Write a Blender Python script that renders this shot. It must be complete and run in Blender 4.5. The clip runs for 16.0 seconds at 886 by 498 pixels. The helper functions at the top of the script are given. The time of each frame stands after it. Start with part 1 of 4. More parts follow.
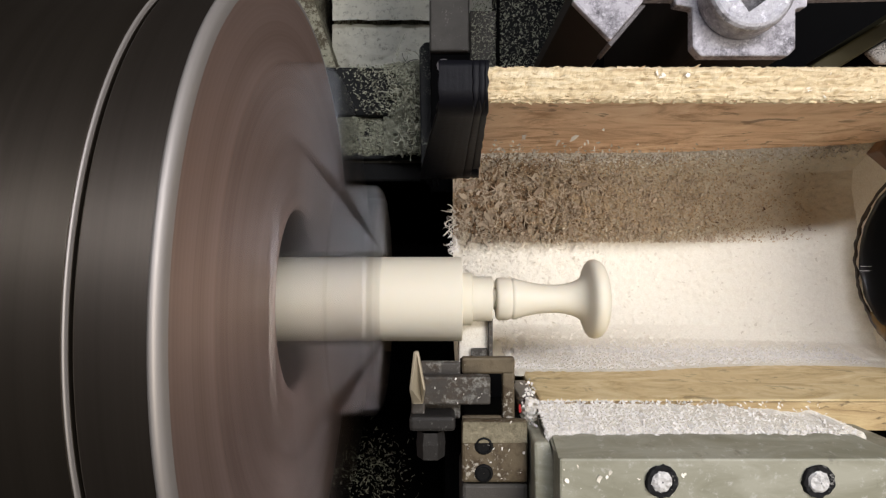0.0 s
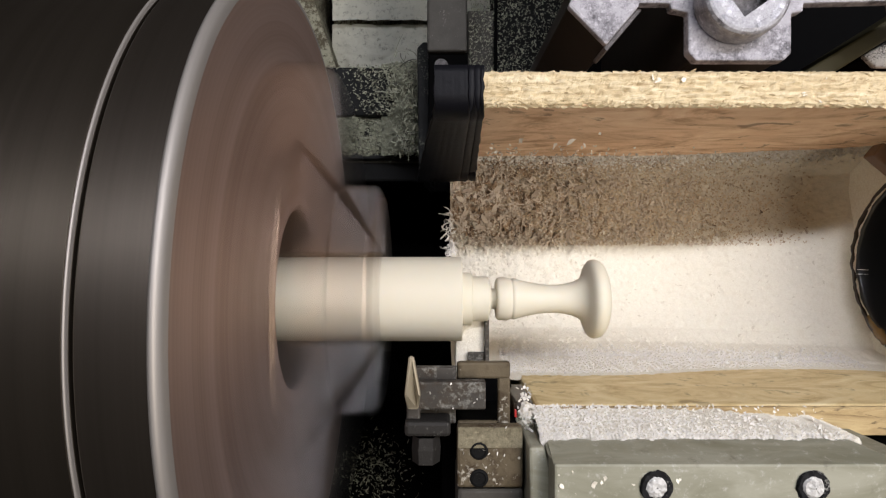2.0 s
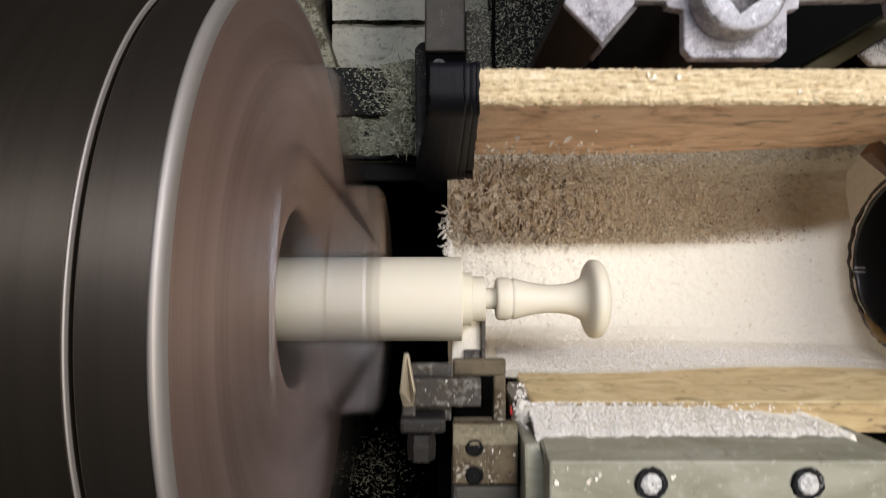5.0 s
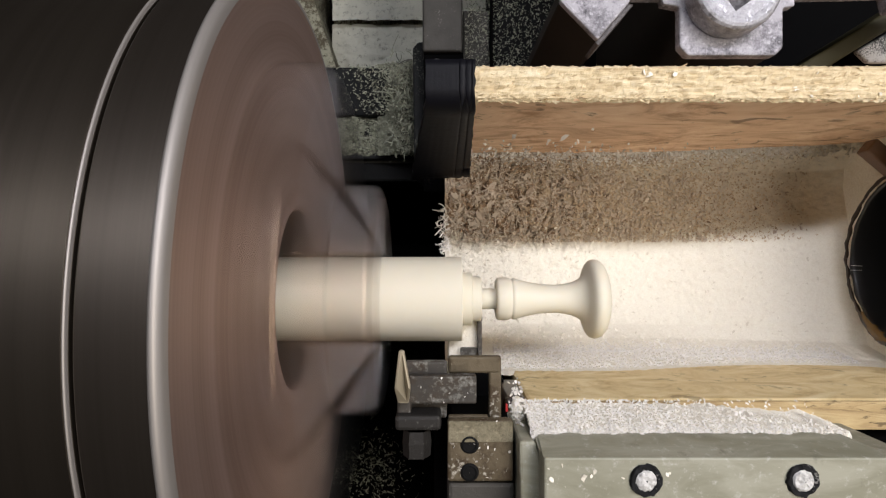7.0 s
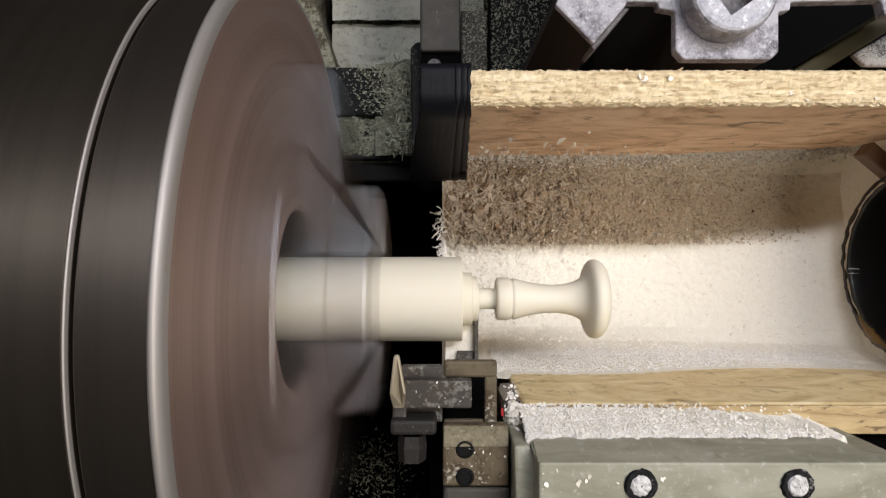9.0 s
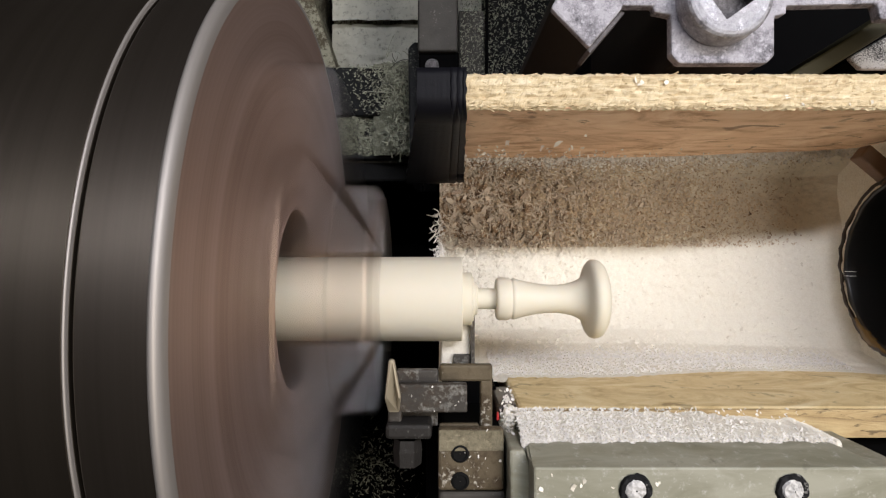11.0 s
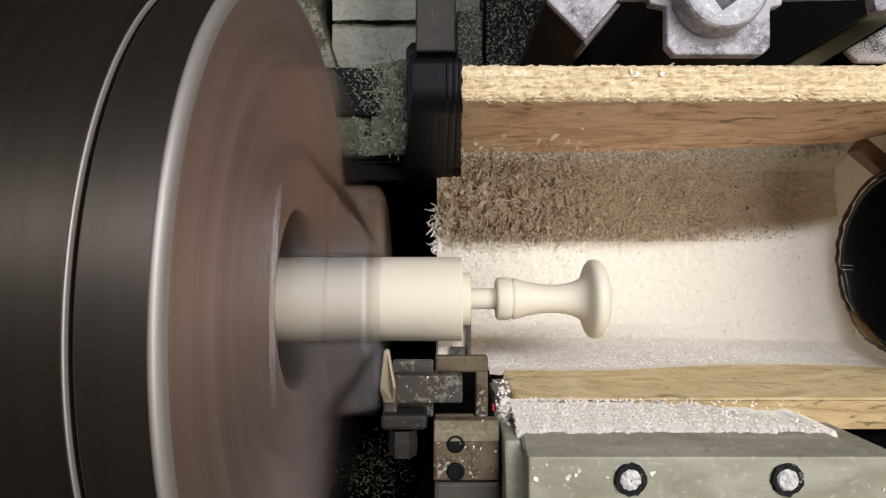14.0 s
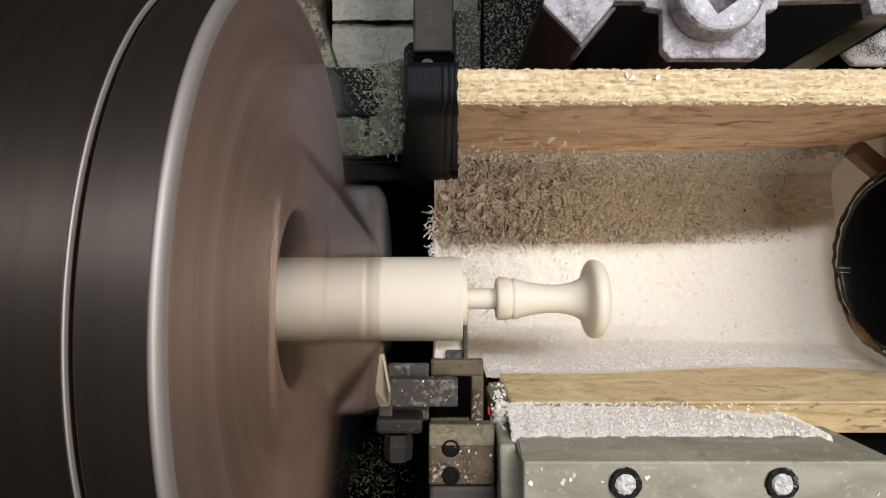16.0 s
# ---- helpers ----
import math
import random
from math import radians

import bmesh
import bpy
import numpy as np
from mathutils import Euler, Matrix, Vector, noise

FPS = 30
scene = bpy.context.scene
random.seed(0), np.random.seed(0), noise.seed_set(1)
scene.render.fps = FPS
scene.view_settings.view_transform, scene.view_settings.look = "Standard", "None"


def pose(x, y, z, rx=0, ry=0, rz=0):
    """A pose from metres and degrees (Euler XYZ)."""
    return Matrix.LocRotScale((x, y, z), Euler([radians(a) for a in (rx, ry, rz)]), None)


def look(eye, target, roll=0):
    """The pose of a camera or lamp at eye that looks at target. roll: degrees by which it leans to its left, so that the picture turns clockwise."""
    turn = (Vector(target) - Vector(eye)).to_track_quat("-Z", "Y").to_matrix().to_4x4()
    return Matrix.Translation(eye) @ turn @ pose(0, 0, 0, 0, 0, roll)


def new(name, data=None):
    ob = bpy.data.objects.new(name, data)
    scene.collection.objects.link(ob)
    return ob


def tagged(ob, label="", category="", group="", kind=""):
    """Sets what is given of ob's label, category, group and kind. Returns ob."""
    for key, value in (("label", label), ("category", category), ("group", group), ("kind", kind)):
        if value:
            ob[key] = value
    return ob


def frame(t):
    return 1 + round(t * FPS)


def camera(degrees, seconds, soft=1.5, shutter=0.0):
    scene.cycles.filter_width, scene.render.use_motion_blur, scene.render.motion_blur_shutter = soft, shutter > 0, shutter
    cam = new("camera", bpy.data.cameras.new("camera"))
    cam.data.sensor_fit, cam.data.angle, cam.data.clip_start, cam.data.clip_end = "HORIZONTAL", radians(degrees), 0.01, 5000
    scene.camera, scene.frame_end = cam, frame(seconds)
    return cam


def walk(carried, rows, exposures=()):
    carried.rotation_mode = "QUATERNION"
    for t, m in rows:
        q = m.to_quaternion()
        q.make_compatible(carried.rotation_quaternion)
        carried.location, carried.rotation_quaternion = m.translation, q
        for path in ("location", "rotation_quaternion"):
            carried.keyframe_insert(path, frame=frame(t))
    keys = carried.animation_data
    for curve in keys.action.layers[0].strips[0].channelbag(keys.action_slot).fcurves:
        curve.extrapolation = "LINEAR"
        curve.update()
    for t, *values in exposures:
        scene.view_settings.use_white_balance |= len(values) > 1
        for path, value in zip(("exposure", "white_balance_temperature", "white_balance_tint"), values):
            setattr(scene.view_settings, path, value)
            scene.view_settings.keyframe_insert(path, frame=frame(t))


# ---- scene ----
# World: x along the spindle towards the tailstock, y towards the back of the lathe, z up, z = 0 at the spindle.
AXIS_Y = -0.0168
cam = camera(74.1, 16.0, soft=1.2, shutter=1.46)
EYE = pose(0, 0, 0.198)
walk(cam, [(0.0, EYE), (16.0, EYE)])

# ---- light: a short strip lamp close over the lathe, a long tube behind it and an added fill panel, in a dim workshop ----
world = bpy.data.worlds.new("workshop_air")
scene.world = world
world.use_nodes = True
world.node_tree.nodes["Background"].inputs[0].default_value = (0.9, 0.95, 1.0, 1)
world.node_tree.nodes["Background"].inputs[1].default_value = 0.018
scene.view_settings.exposure = 0.0


def tube(name, eye, target, length, width, watts, colour):
    data = bpy.data.lights.new(name, "AREA")
    data.shape, data.size, data.size_y = "RECTANGLE", length, width
    data.energy, data.color = watts, colour
    ob = new(name, data)
    ob.matrix_world = look(eye, target)
    return ob


tube("machine_lamp", (0.23, 0.188, 0.38), (0.23, 0.0, 0.0), 0.36, 0.022, 1.25, (0.985, 0.98, 1.06))
tube("tube_lamp", (0.15, 0.45, 1.05), (0.15, 0.0, 0.0), 2.3, 0.065, 9.0, (0.965, 0.98, 1.07))
# Unseen warm fill, added to brighten the brown board and the shadowed dust.
tube("warm_fill", (0.60, -0.12, 1.10), (0.10, 0.01, -0.03), 0.7, 0.6, 9.3, (1.0, 0.91, 0.80))


# ---- materials ----
class Mat:
    def __init__(self, name, rough=0.6, metal=0.0):
        self.m = bpy.data.materials.new(name)
        self.m.use_nodes = True
        self.t = self.m.node_tree
        self.b = self.t.nodes["Principled BSDF"]
        self.b.inputs["Roughness"].default_value = rough
        self.b.inputs["Metallic"].default_value = metal
        self.co = self.node("ShaderNodeTexCoord").outputs["Object"]

    def node(self, kind, **values):
        n = self.t.nodes.new(kind)
        for key, v in values.items():
            n.inputs[key].default_value = v
        return n

    def link(self, a, b):
        self.t.links.new(a, b)

    def stretch(self, sx, sy, sz, lean=0.10):
        n = self.node("ShaderNodeMapping", Scale=(sx, sy, sz), Rotation=(0, lean, 0.04))
        self.link(self.co, n.inputs["Vector"])
        return n.outputs[0]

    def noise(self, scale, detail=6.0, rough=0.6, vec=None, distortion=0.0):
        n = self.node("ShaderNodeTexNoise", Scale=scale, Detail=detail, Roughness=rough, Distortion=distortion)
        self.link(vec or self.co, n.inputs["Vector"])
        return n.outputs["Fac"]

    def ramp(self, fac, stops):
        n = self.node("ShaderNodeValToRGB")
        e = n.color_ramp.elements
        while len(e) < len(stops):
            e.new(0.5)
        for el, (p, c) in zip(e, stops):
            el.position = p
            el.color = (*c, 1) if len(c) == 3 else c
        self.link(fac, n.inputs[0])
        return n.outputs[0]

    def mix(self, fac, a, b, mode="MIX"):
        n = self.node("ShaderNodeMix")
        n.data_type, n.blend_type = "RGBA", mode
        for src, i in ((fac, 0), (a, 6), (b, 7)):
            if isinstance(src, (int, float)):
                n.inputs[i].default_value = src
            elif isinstance(src, tuple):
                n.inputs[i].default_value = (*src, 1)
            else:
                self.link(src, n.inputs[i])
        return n.outputs[2]

    def math(self, op, a, b=0.0):
        n = self.node("ShaderNodeMath")
        n.operation = op
        for src, i in ((a, 0), (b, 1)):
            if isinstance(src, (int, float)):
                n.inputs[i].default_value = src
            else:
                self.link(src, n.inputs[i])
        return n.outputs[0]

    def colour(self, src):
        if isinstance(src, tuple):
            self.b.inputs["Base Color"].default_value = (*src, 1)
        else:
            self.link(src, self.b.inputs["Base Color"])

    def roughness(self, src):
        self.link(src, self.b.inputs["Roughness"])

    def metal(self, src):
        self.link(src, self.b.inputs["Metallic"])

    def bump(self, height, strength=0.4, dist=0.0005):
        n = self.node("ShaderNodeBump", Strength=strength, Distance=dist)
        self.link(height, n.inputs["Height"])
        self.link(n.outputs[0], self.b.inputs["Normal"])


def G(v):
    return (v, v, v)


def ivory_plastic():
    k = Mat("ivory_plastic", 0.58)
    k.colour(k.mix(k.noise(60, 3), (0.67, 0.628, 0.51), (0.71, 0.665, 0.545)))
    k.b.inputs["Subsurface Weight"].default_value = 0.15
    k.b.inputs["Subsurface Radius"].default_value = (0.004, 0.003, 0.002)
    rings = k.noise(4.0, 2, 0.5, k.stretch(900, 6, 6))
    k.bump(rings, 0.08, 0.0002)
    return k.m


def turned_steel(name, dark, light, rough, warm=None, metal=0.85):
    """Steel with fine turning rings round the x axis."""
    k = Mat(name, rough, metal)
    sep = k.node("ShaderNodeSeparateXYZ")
    k.link(k.co, sep.inputs[0])
    r = k.math("SQRT", k.math("ADD", k.math("MULTIPLY", sep.outputs[1], sep.outputs[1]), k.math("MULTIPLY", sep.outputs[2], sep.outputs[2])))
    n = k.node("ShaderNodeTexNoise", Scale=1.0, Detail=5.0, Roughness=0.7)
    n.noise_dimensions = "2D"
    cmb = k.node("ShaderNodeCombineXYZ")
    k.link(k.math("MULTIPLY", r, 160.0), cmb.inputs[0])
    k.link(k.math("MULTIPLY", sep.outputs[0], 220.0), cmb.inputs[1])
    k.link(cmb.outputs[0], n.inputs["Vector"])
    c = k.ramp(n.outputs["Fac"], [(0.3, dark), (0.7, light)])
    if warm:
        c = k.mix(k.ramp(k.noise(18, 3), [(0.42, G(0)), (0.62, G(1))]), c, warm)
    k.colour(c)
    k.bump(n.outputs["Fac"], 0.06, 0.0002)
    return k.m


def dusty_steel(name, base, cover, rough=0.5, metal=0.6, dust=(0.72, 0.69, 0.62), scale=900.0, spec=0.5, stain=None):
    """Steel with plastic dust and specks on it; cover: 0 clean, 1 buried."""
    k = Mat(name, rough, metal)
    wide = k.noise(55, 5, 0.65)
    fine = k.noise(scale, 3, 0.7)
    both = k.math("ADD", k.math("MULTIPLY", wide, 0.55), k.math("MULTIPLY", fine, 0.45))
    edge = 0.72 - 0.44 * cover
    fac = k.ramp(both, [(edge - 0.035, G(0)), (edge + 0.05, G(1))])
    metalcol = k.mix(k.noise(140, 6), tuple(v * 0.65 for v in base), tuple(v * 1.3 for v in base))
    if stain:
        metalcol = k.mix(k.ramp(k.noise(110, 6, 0.7), [(0.46, G(0)), (0.6, G(1))]), metalcol, stain)
    k.colour(k.mix(fac, metalcol, dust))
    k.metal(k.math("MULTIPLY", k.math("SUBTRACT", 1.0, fac), metal))
    k.roughness(k.math("ADD", k.math("MULTIPLY", fac, 0.4), k.math("MULTIPLY_ADD", k.noise(200, 4), 0.25)))
    k.bump(both, 0.5, 0.0006)
    k.b.inputs["Specular IOR Level"].default_value = spec
    return k.m


def caked_steel(name, base, dust, cover, metal=0.3, rough=0.55):
    """Steel under a soft, mottled coat of fine dust with a few bare and a few thick spots."""
    k = Mat(name, rough, metal)
    wide, mid_n, fine = k.noise(90, 5, 0.6), k.noise(420, 5, 0.65), k.noise(1500, 4, 0.7)
    both = k.math("ADD", k.math("MULTIPLY", wide, 0.40), k.math("ADD", k.math("MULTIPLY", mid_n, 0.35), k.math("MULTIPLY", fine, 0.25)))
    edge = 0.66 - 0.32 * cover
    fac = k.ramp(both, [(edge - 0.075, G(0)), (edge + 0.075, G(1))])
    c = k.mix(fac, k.mix(mid_n, tuple(v * 0.6 for v in base), tuple(v * 1.3 for v in base)), dust)
    c = k.mix(k.ramp(k.noise(640, 4, 0.6), [(0.56, G(0)), (0.68, G(0.75))]), c, tuple(min(0.85, v * 1.45) for v in dust))
    k.colour(c)
    k.metal(k.math("MULTIPLY", k.math("SUBTRACT", 1.0, fac), metal))
    k.roughness(k.math("ADD", k.math("MULTIPLY", fac, 0.9 - rough), rough))
    k.bump(both, 0.8, 0.0008)
    return k.m


def bar_mat():
    """Grey-green painted steel, rubbed and smeared with dust."""
    k = Mat("grey_green_bar_steel", 0.55, 0.0)
    smear = k.noise(1.0, 6, 0.65, k.stretch(45, 130, 130), 0.8)
    c = k.mix(k.ramp(smear, [(0.36, G(0)), (0.64, G(1))]), (0.205, 0.198, 0.138), (0.305, 0.296, 0.228))
    c = k.mix(k.ramp(k.noise(420, 6, 0.75), [(0.56, G(0)), (0.70, G(0.7))]), c, (0.47, 0.455, 0.41))
    c = k.mix(k.ramp(k.noise(150, 7, 0.75), [(0.60, G(0)), (0.70, G(0.7))]), c, (0.13, 0.12, 0.085))
    k.colour(c)
    k.bump(smear, 0.3, 0.0004)
    return k.m


def plain(name, colour, rough=0.6, metal=0.0, vary=0.3, scale=120.0, bump=0.3, dist=0.0004, spec=0.5):
    k = Mat(name, rough, metal)
    n = k.noise(scale, 7, 0.65)
    w = k.noise(scale * 0.12, 4)
    c = k.mix(n, tuple(v * (1 - vary) for v in colour), tuple(min(1, v * (1 + vary)) for v in colour))
    k.colour(k.mix(k.ramp(w, [(0.35, G(0)), (0.7, G(1))]), c, tuple(v * (1 - 0.6 * vary) for v in colour)))
    k.bump(n, bump, dist)
    k.b.inputs["Specular IOR Level"].default_value = spec
    return k.m


def wood(name, pale, mid, dark, grain=(14, 160, 160), bump=0.5, knots=0.5, wander=0.8, lean=0.1):
    k = Mat(name, 0.72)
    vec = k.stretch(*grain, lean)
    fibre = k.noise(1.0, 9, 0.68, vec, wander)
    broad = k.noise(1.6, 4, 0.5, k.stretch(grain[0] * 0.9, grain[1] * 0.22, grain[2] * 0.22, lean), 1.2)
    c = k.ramp(fibre, [(0.36, dark), (0.5, mid), (0.64, pale)])
    c = k.mix(k.ramp(broad, [(0.35, G(0)), (0.65, G(0.55))]), c, mid)
    streak = k.ramp(k.noise(1.0, 5, 0.6, k.stretch(grain[0] * 3.4, grain[1] * 1.9, grain[2] * 1.9, lean * 1.4), 0.9), [(0.60, G(0)), (0.66, G(knots))])
    k.colour(k.mix(streak, c, tuple(v * 0.45 for v in dark)))
    k.bump(fibre, bump, 0.0006)
    return k.m


def shavings_mat(name, pale, dark, rough=0.65):
    k = Mat(name, rough)
    geo = k.node("ShaderNodeNewGeometry")
    c = k.ramp(geo.outputs["Random Per Island"], [(0.0, dark), (0.35, pale), (1.0, tuple(min(1, v * 1.1) for v in pale))])
    k.colour(c)
    k.b.inputs["Subsurface Weight"].default_value = 0.0
    return k.m


def dust_mat(name, pale, mid, grime=None):
    k = Mat(name, 0.9)
    fine = k.noise(1500, 5, 0.75)
    mid_n = k.noise(420, 5, 0.7)
    wide = k.noise(40, 4, 0.6)
    c = k.mix(k.ramp(fine, [(0.34, G(0)), (0.6, G(1))]), mid, pale)
    k.colour(k.mix(k.ramp(wide, [(0.4, G(0)), (0.7, G(0.5))]), c, tuple(v * 0.93 for v in pale)))
    clumps = k.ramp(mid_n, [(0.46, G(0)), (0.66, G(0.40))])
    if not grime:
        k.colour(k.mix(clumps, c, tuple(v * f for v, f in zip(mid, (0.98, 0.94, 0.88)))))
    if grime:
        spots = k.ramp(k.noise(240, 7, 0.75), [(0.54, G(0)), (0.68, G(1))])
        k.colour(k.mix(spots, k.mix(k.noise(30, 5), pale, mid), grime))
    k.bump(k.math("ADD", fine, k.math("MULTIPLY", mid_n, 1.4)), 0.45, 0.0009)
    return k.m


def heap_mat():
    """Cream dust; towards the back of the trough's mouth it turns brown: wood dust, and the back wall's shadow put into
    the colour.
    """
    k = Mat("cream_dust_wood_and_shade", 0.92)
    fine, mid_n = k.noise(1700, 5, 0.75), k.noise(420, 6, 0.72)
    pale = k.mix(k.ramp(fine, [(0.30, G(0)), (0.62, G(1))]), (0.74, 0.695, 0.585), (0.845, 0.805, 0.70))
    pale = k.mix(k.ramp(mid_n, [(0.50, G(0)), (0.68, G(0.35))]), pale, (0.66, 0.60, 0.48))
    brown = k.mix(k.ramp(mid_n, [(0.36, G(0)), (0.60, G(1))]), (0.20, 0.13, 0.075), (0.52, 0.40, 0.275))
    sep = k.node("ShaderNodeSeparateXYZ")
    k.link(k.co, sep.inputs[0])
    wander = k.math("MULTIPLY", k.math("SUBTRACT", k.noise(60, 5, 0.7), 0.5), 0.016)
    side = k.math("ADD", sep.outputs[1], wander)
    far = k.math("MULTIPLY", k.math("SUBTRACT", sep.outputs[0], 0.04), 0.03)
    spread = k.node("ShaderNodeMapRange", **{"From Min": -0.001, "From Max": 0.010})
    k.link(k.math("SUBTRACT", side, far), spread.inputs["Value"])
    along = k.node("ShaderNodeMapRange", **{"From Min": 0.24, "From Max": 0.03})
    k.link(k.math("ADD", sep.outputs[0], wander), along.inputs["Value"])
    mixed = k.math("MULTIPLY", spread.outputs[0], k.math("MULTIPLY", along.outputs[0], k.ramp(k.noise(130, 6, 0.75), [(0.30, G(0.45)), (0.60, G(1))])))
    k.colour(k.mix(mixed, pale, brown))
    k.bump(k.math("ADD", fine, k.math("MULTIPLY", mid_n, 1.5)), 0.40, 0.0008)
    return k.m


IVORY = ivory_plastic()
HEAP_DUST = heap_mat()
CHUCK_BODY = turned_steel("chuck_body_steel", (0.078, 0.064, 0.050), (0.100, 0.083, 0.066), 0.43, None, 0.95)
CHUCK_BAND = turned_steel("chuck_band_steel", (0.085, 0.070, 0.057), (0.105, 0.088, 0.073), 0.43, None, 0.95)
# The face's brown is the warm wood's reflection, put into the steel's colour.
CHUCK_FACE = turned_steel("brown_reflection_face_steel", (0.29, 0.20, 0.168), (0.40, 0.29, 0.25), 0.55)
CHUCK_RIM = turned_steel("bright_rim_steel", (0.31, 0.285, 0.265), (0.39, 0.36, 0.335), 0.55, None, 0.65)
# Brown and blue jaws carry reflections of board and lamp in their colour.
JAW_STEELS = [plain(n, c, 0.30, 1.0, 0.25, 200, 0.15) for n, c in (("jaw_steel", (0.27, 0.255, 0.255)), ("brown_reflection_jaw_steel", (0.31, 0.225, 0.16)), ("blue_reflection_jaw_steel", (0.255, 0.272, 0.292)))]
BLACK_STEEL = dusty_steel("oiled_black_steel", (0.005, 0.005, 0.005), 0.10, 0.7, 0.0, (0.20, 0.20, 0.17), 1100, 0.12)
BED_STEEL = dusty_steel("dusty_bed_steel", (0.012, 0.0125, 0.013), 0.24, 0.7, 0.0, (0.20, 0.21, 0.17), 1100, 0.15)
SADDLE_STEEL = dusty_steel("grey_saddle_steel", (0.075, 0.07, 0.062), 0.27, 0.5, 0.4, (0.32, 0.31, 0.27), 1000, 0.3)
POST_STEEL = caked_steel("dust_coated_toolpost_steel", (0.085, 0.08, 0.09), (0.40, 0.385, 0.415), 0.58)
BOLT_STEEL = caked_steel("bright_bolt_steel", (0.24, 0.235, 0.25), (0.46, 0.45, 0.475), 0.50, 0.85, 0.28)
# Dusty steel darkened: shade of hollow and flank is put into the colour.
SOCKET_STEEL = caked_steel("dusty_shaded_socket_steel", (0.05, 0.045, 0.046), (0.16, 0.15, 0.155), 0.5)
PLUG_DUST = caked_steel("packed_grey_dust", (0.20, 0.195, 0.185), (0.60, 0.585, 0.56), 0.75, 0.0, 0.9)
SCREW_BLACK = dusty_steel("dusty_black_screw", (0.010, 0.010, 0.011), 0.36, 0.6, 0.2, (0.40, 0.39, 0.36), 1500, 0.2)
PAD_STEEL = dusty_steel("speckled_pad_steel", (0.02, 0.02, 0.02), 0.47, 0.5, 0.2, (0.50, 0.49, 0.48), 1900)
HOLDER_STEEL = dusty_steel("worn_holder_steel", (0.115, 0.09, 0.055), 0.26, 0.5, 0.3, (0.48, 0.45, 0.38), 900, 0.4, (0.055, 0.036, 0.018))
CAP_STEEL = caked_steel("rubbed_olive_steel", (0.10, 0.082, 0.045), (0.20, 0.175, 0.115), 0.5, 0.3)
CLAMP_STEEL = dusty_steel("blackened_clamp_steel", (0.055, 0.049, 0.042), 0.48, 0.5, 0.3, (0.19, 0.185, 0.165), 700, 0.4, (0.05, 0.035, 0.022))
DARK_CLAMP = dusty_steel("oily_clamp_steel", (0.022, 0.020, 0.018), 0.34, 0.5, 0.2, (0.15, 0.145, 0.13), 700, 0.3)
BAR_PAINT = bar_mat()
# Near-black, hardly any sheen: shade in gaps and under parts is put into it.
BLACK = plain("shade_black_steel", (0.0028, 0.0028, 0.003), 0.85, 0.0, 0.4, 150, 0.2, spec=0.03)
OLIVE = plain("dark_olive_paint", (0.035, 0.030, 0.012), 0.6, 0.0, 0.4, 120, 0.2, spec=0.2)
DARK_BROWN = plain("dark_brown_steel", (0.024, 0.018, 0.014), 0.6, 0.0, 0.4, 120, 0.2, spec=0.2)
CREAM = dust_mat("dust_on_cream_tray", (0.70, 0.69, 0.59), (0.50, 0.49, 0.42), (0.26, 0.26, 0.21))
CREAM_PAINT = dusty_steel("chipped_cream_paint", (0.10, 0.085, 0.055), 0.50, 0.7, 0.0, (0.34, 0.33, 0.25), 500, 0.2)
SAWN = wood("sawn_chipboard_edge", (0.81, 0.71, 0.51), (0.67, 0.54, 0.33), (0.42, 0.30, 0.16), (55, 620, 620), 1.0, 0.25)
VENEER = wood("brown_board_face", (0.92, 0.70, 0.49), (0.78, 0.52, 0.325), (0.42, 0.22, 0.105), (24, 44, 44), 0.35, 0.75, 2.6, 0.32)
PINE = wood("yellow_pine", (0.84, 0.71, 0.44), (0.71, 0.56, 0.295), (0.48, 0.335, 0.145), (34, 130, 60), 0.7, 0.55, 2.6, 0.16)
DIM_PINE = wood("dimmed_pine", (0.54, 0.42, 0.22), (0.40, 0.285, 0.135), (0.18, 0.115, 0.05), (30, 240, 60), 0.8, 0.8, 1.6, 0.05)
RUBBER = plain("black_rubber", (0.0045, 0.0045, 0.0065), 0.5, 0.0, 0.3, 300, 0.3, spec=0.12)
HOSE = plain("black_hose_plastic", (0.012, 0.011, 0.010), 0.3, 0.0, 0.3, 200, 0.2)
GLUE = plain("amber_glue", (0.17, 0.10, 0.035), 0.25, 0.0, 0.3, 200, 0.2)
GLUE_AND_SHADE = plain("brown_glue_and_shade", (0.032, 0.018, 0.009), 0.35, 0.0, 0.5, 300, 0.3)
RED = plain("red_plastic", (0.45, 0.03, 0.03), 0.45, 0.0, 0.2, 300, 0.1)
CARDBOARD = plain("brown_tape", (0.15, 0.075, 0.035), 0.45, 0.0, 0.3, 200, 0.3)
DUST = dust_mat("white_plastic_dust", (0.83, 0.79, 0.69), (0.71, 0.66, 0.56))
CHIPS = shavings_mat("white_plastic_shavings", (0.72, 0.69, 0.645), (0.60, 0.565, 0.51), 0.9)
# White plastic darkened: the back wall's shadow on the pile is in this colour.
PILE_CHIPS = shavings_mat("shaded_plastic_shavings", (0.58, 0.495, 0.40), (0.34, 0.26, 0.19))
FIBRE = shavings_mat("torn_wood_fibres", (0.66, 0.54, 0.34), (0.46, 0.34, 0.19))
FLAKES = shavings_mat("dull_plastic_flakes", (0.78, 0.735, 0.635), (0.64, 0.585, 0.48), 0.9)
BROWN_CHIPS = shavings_mat("brown_wood_shavings", (0.36, 0.25, 0.16), (0.13, 0.08, 0.05))
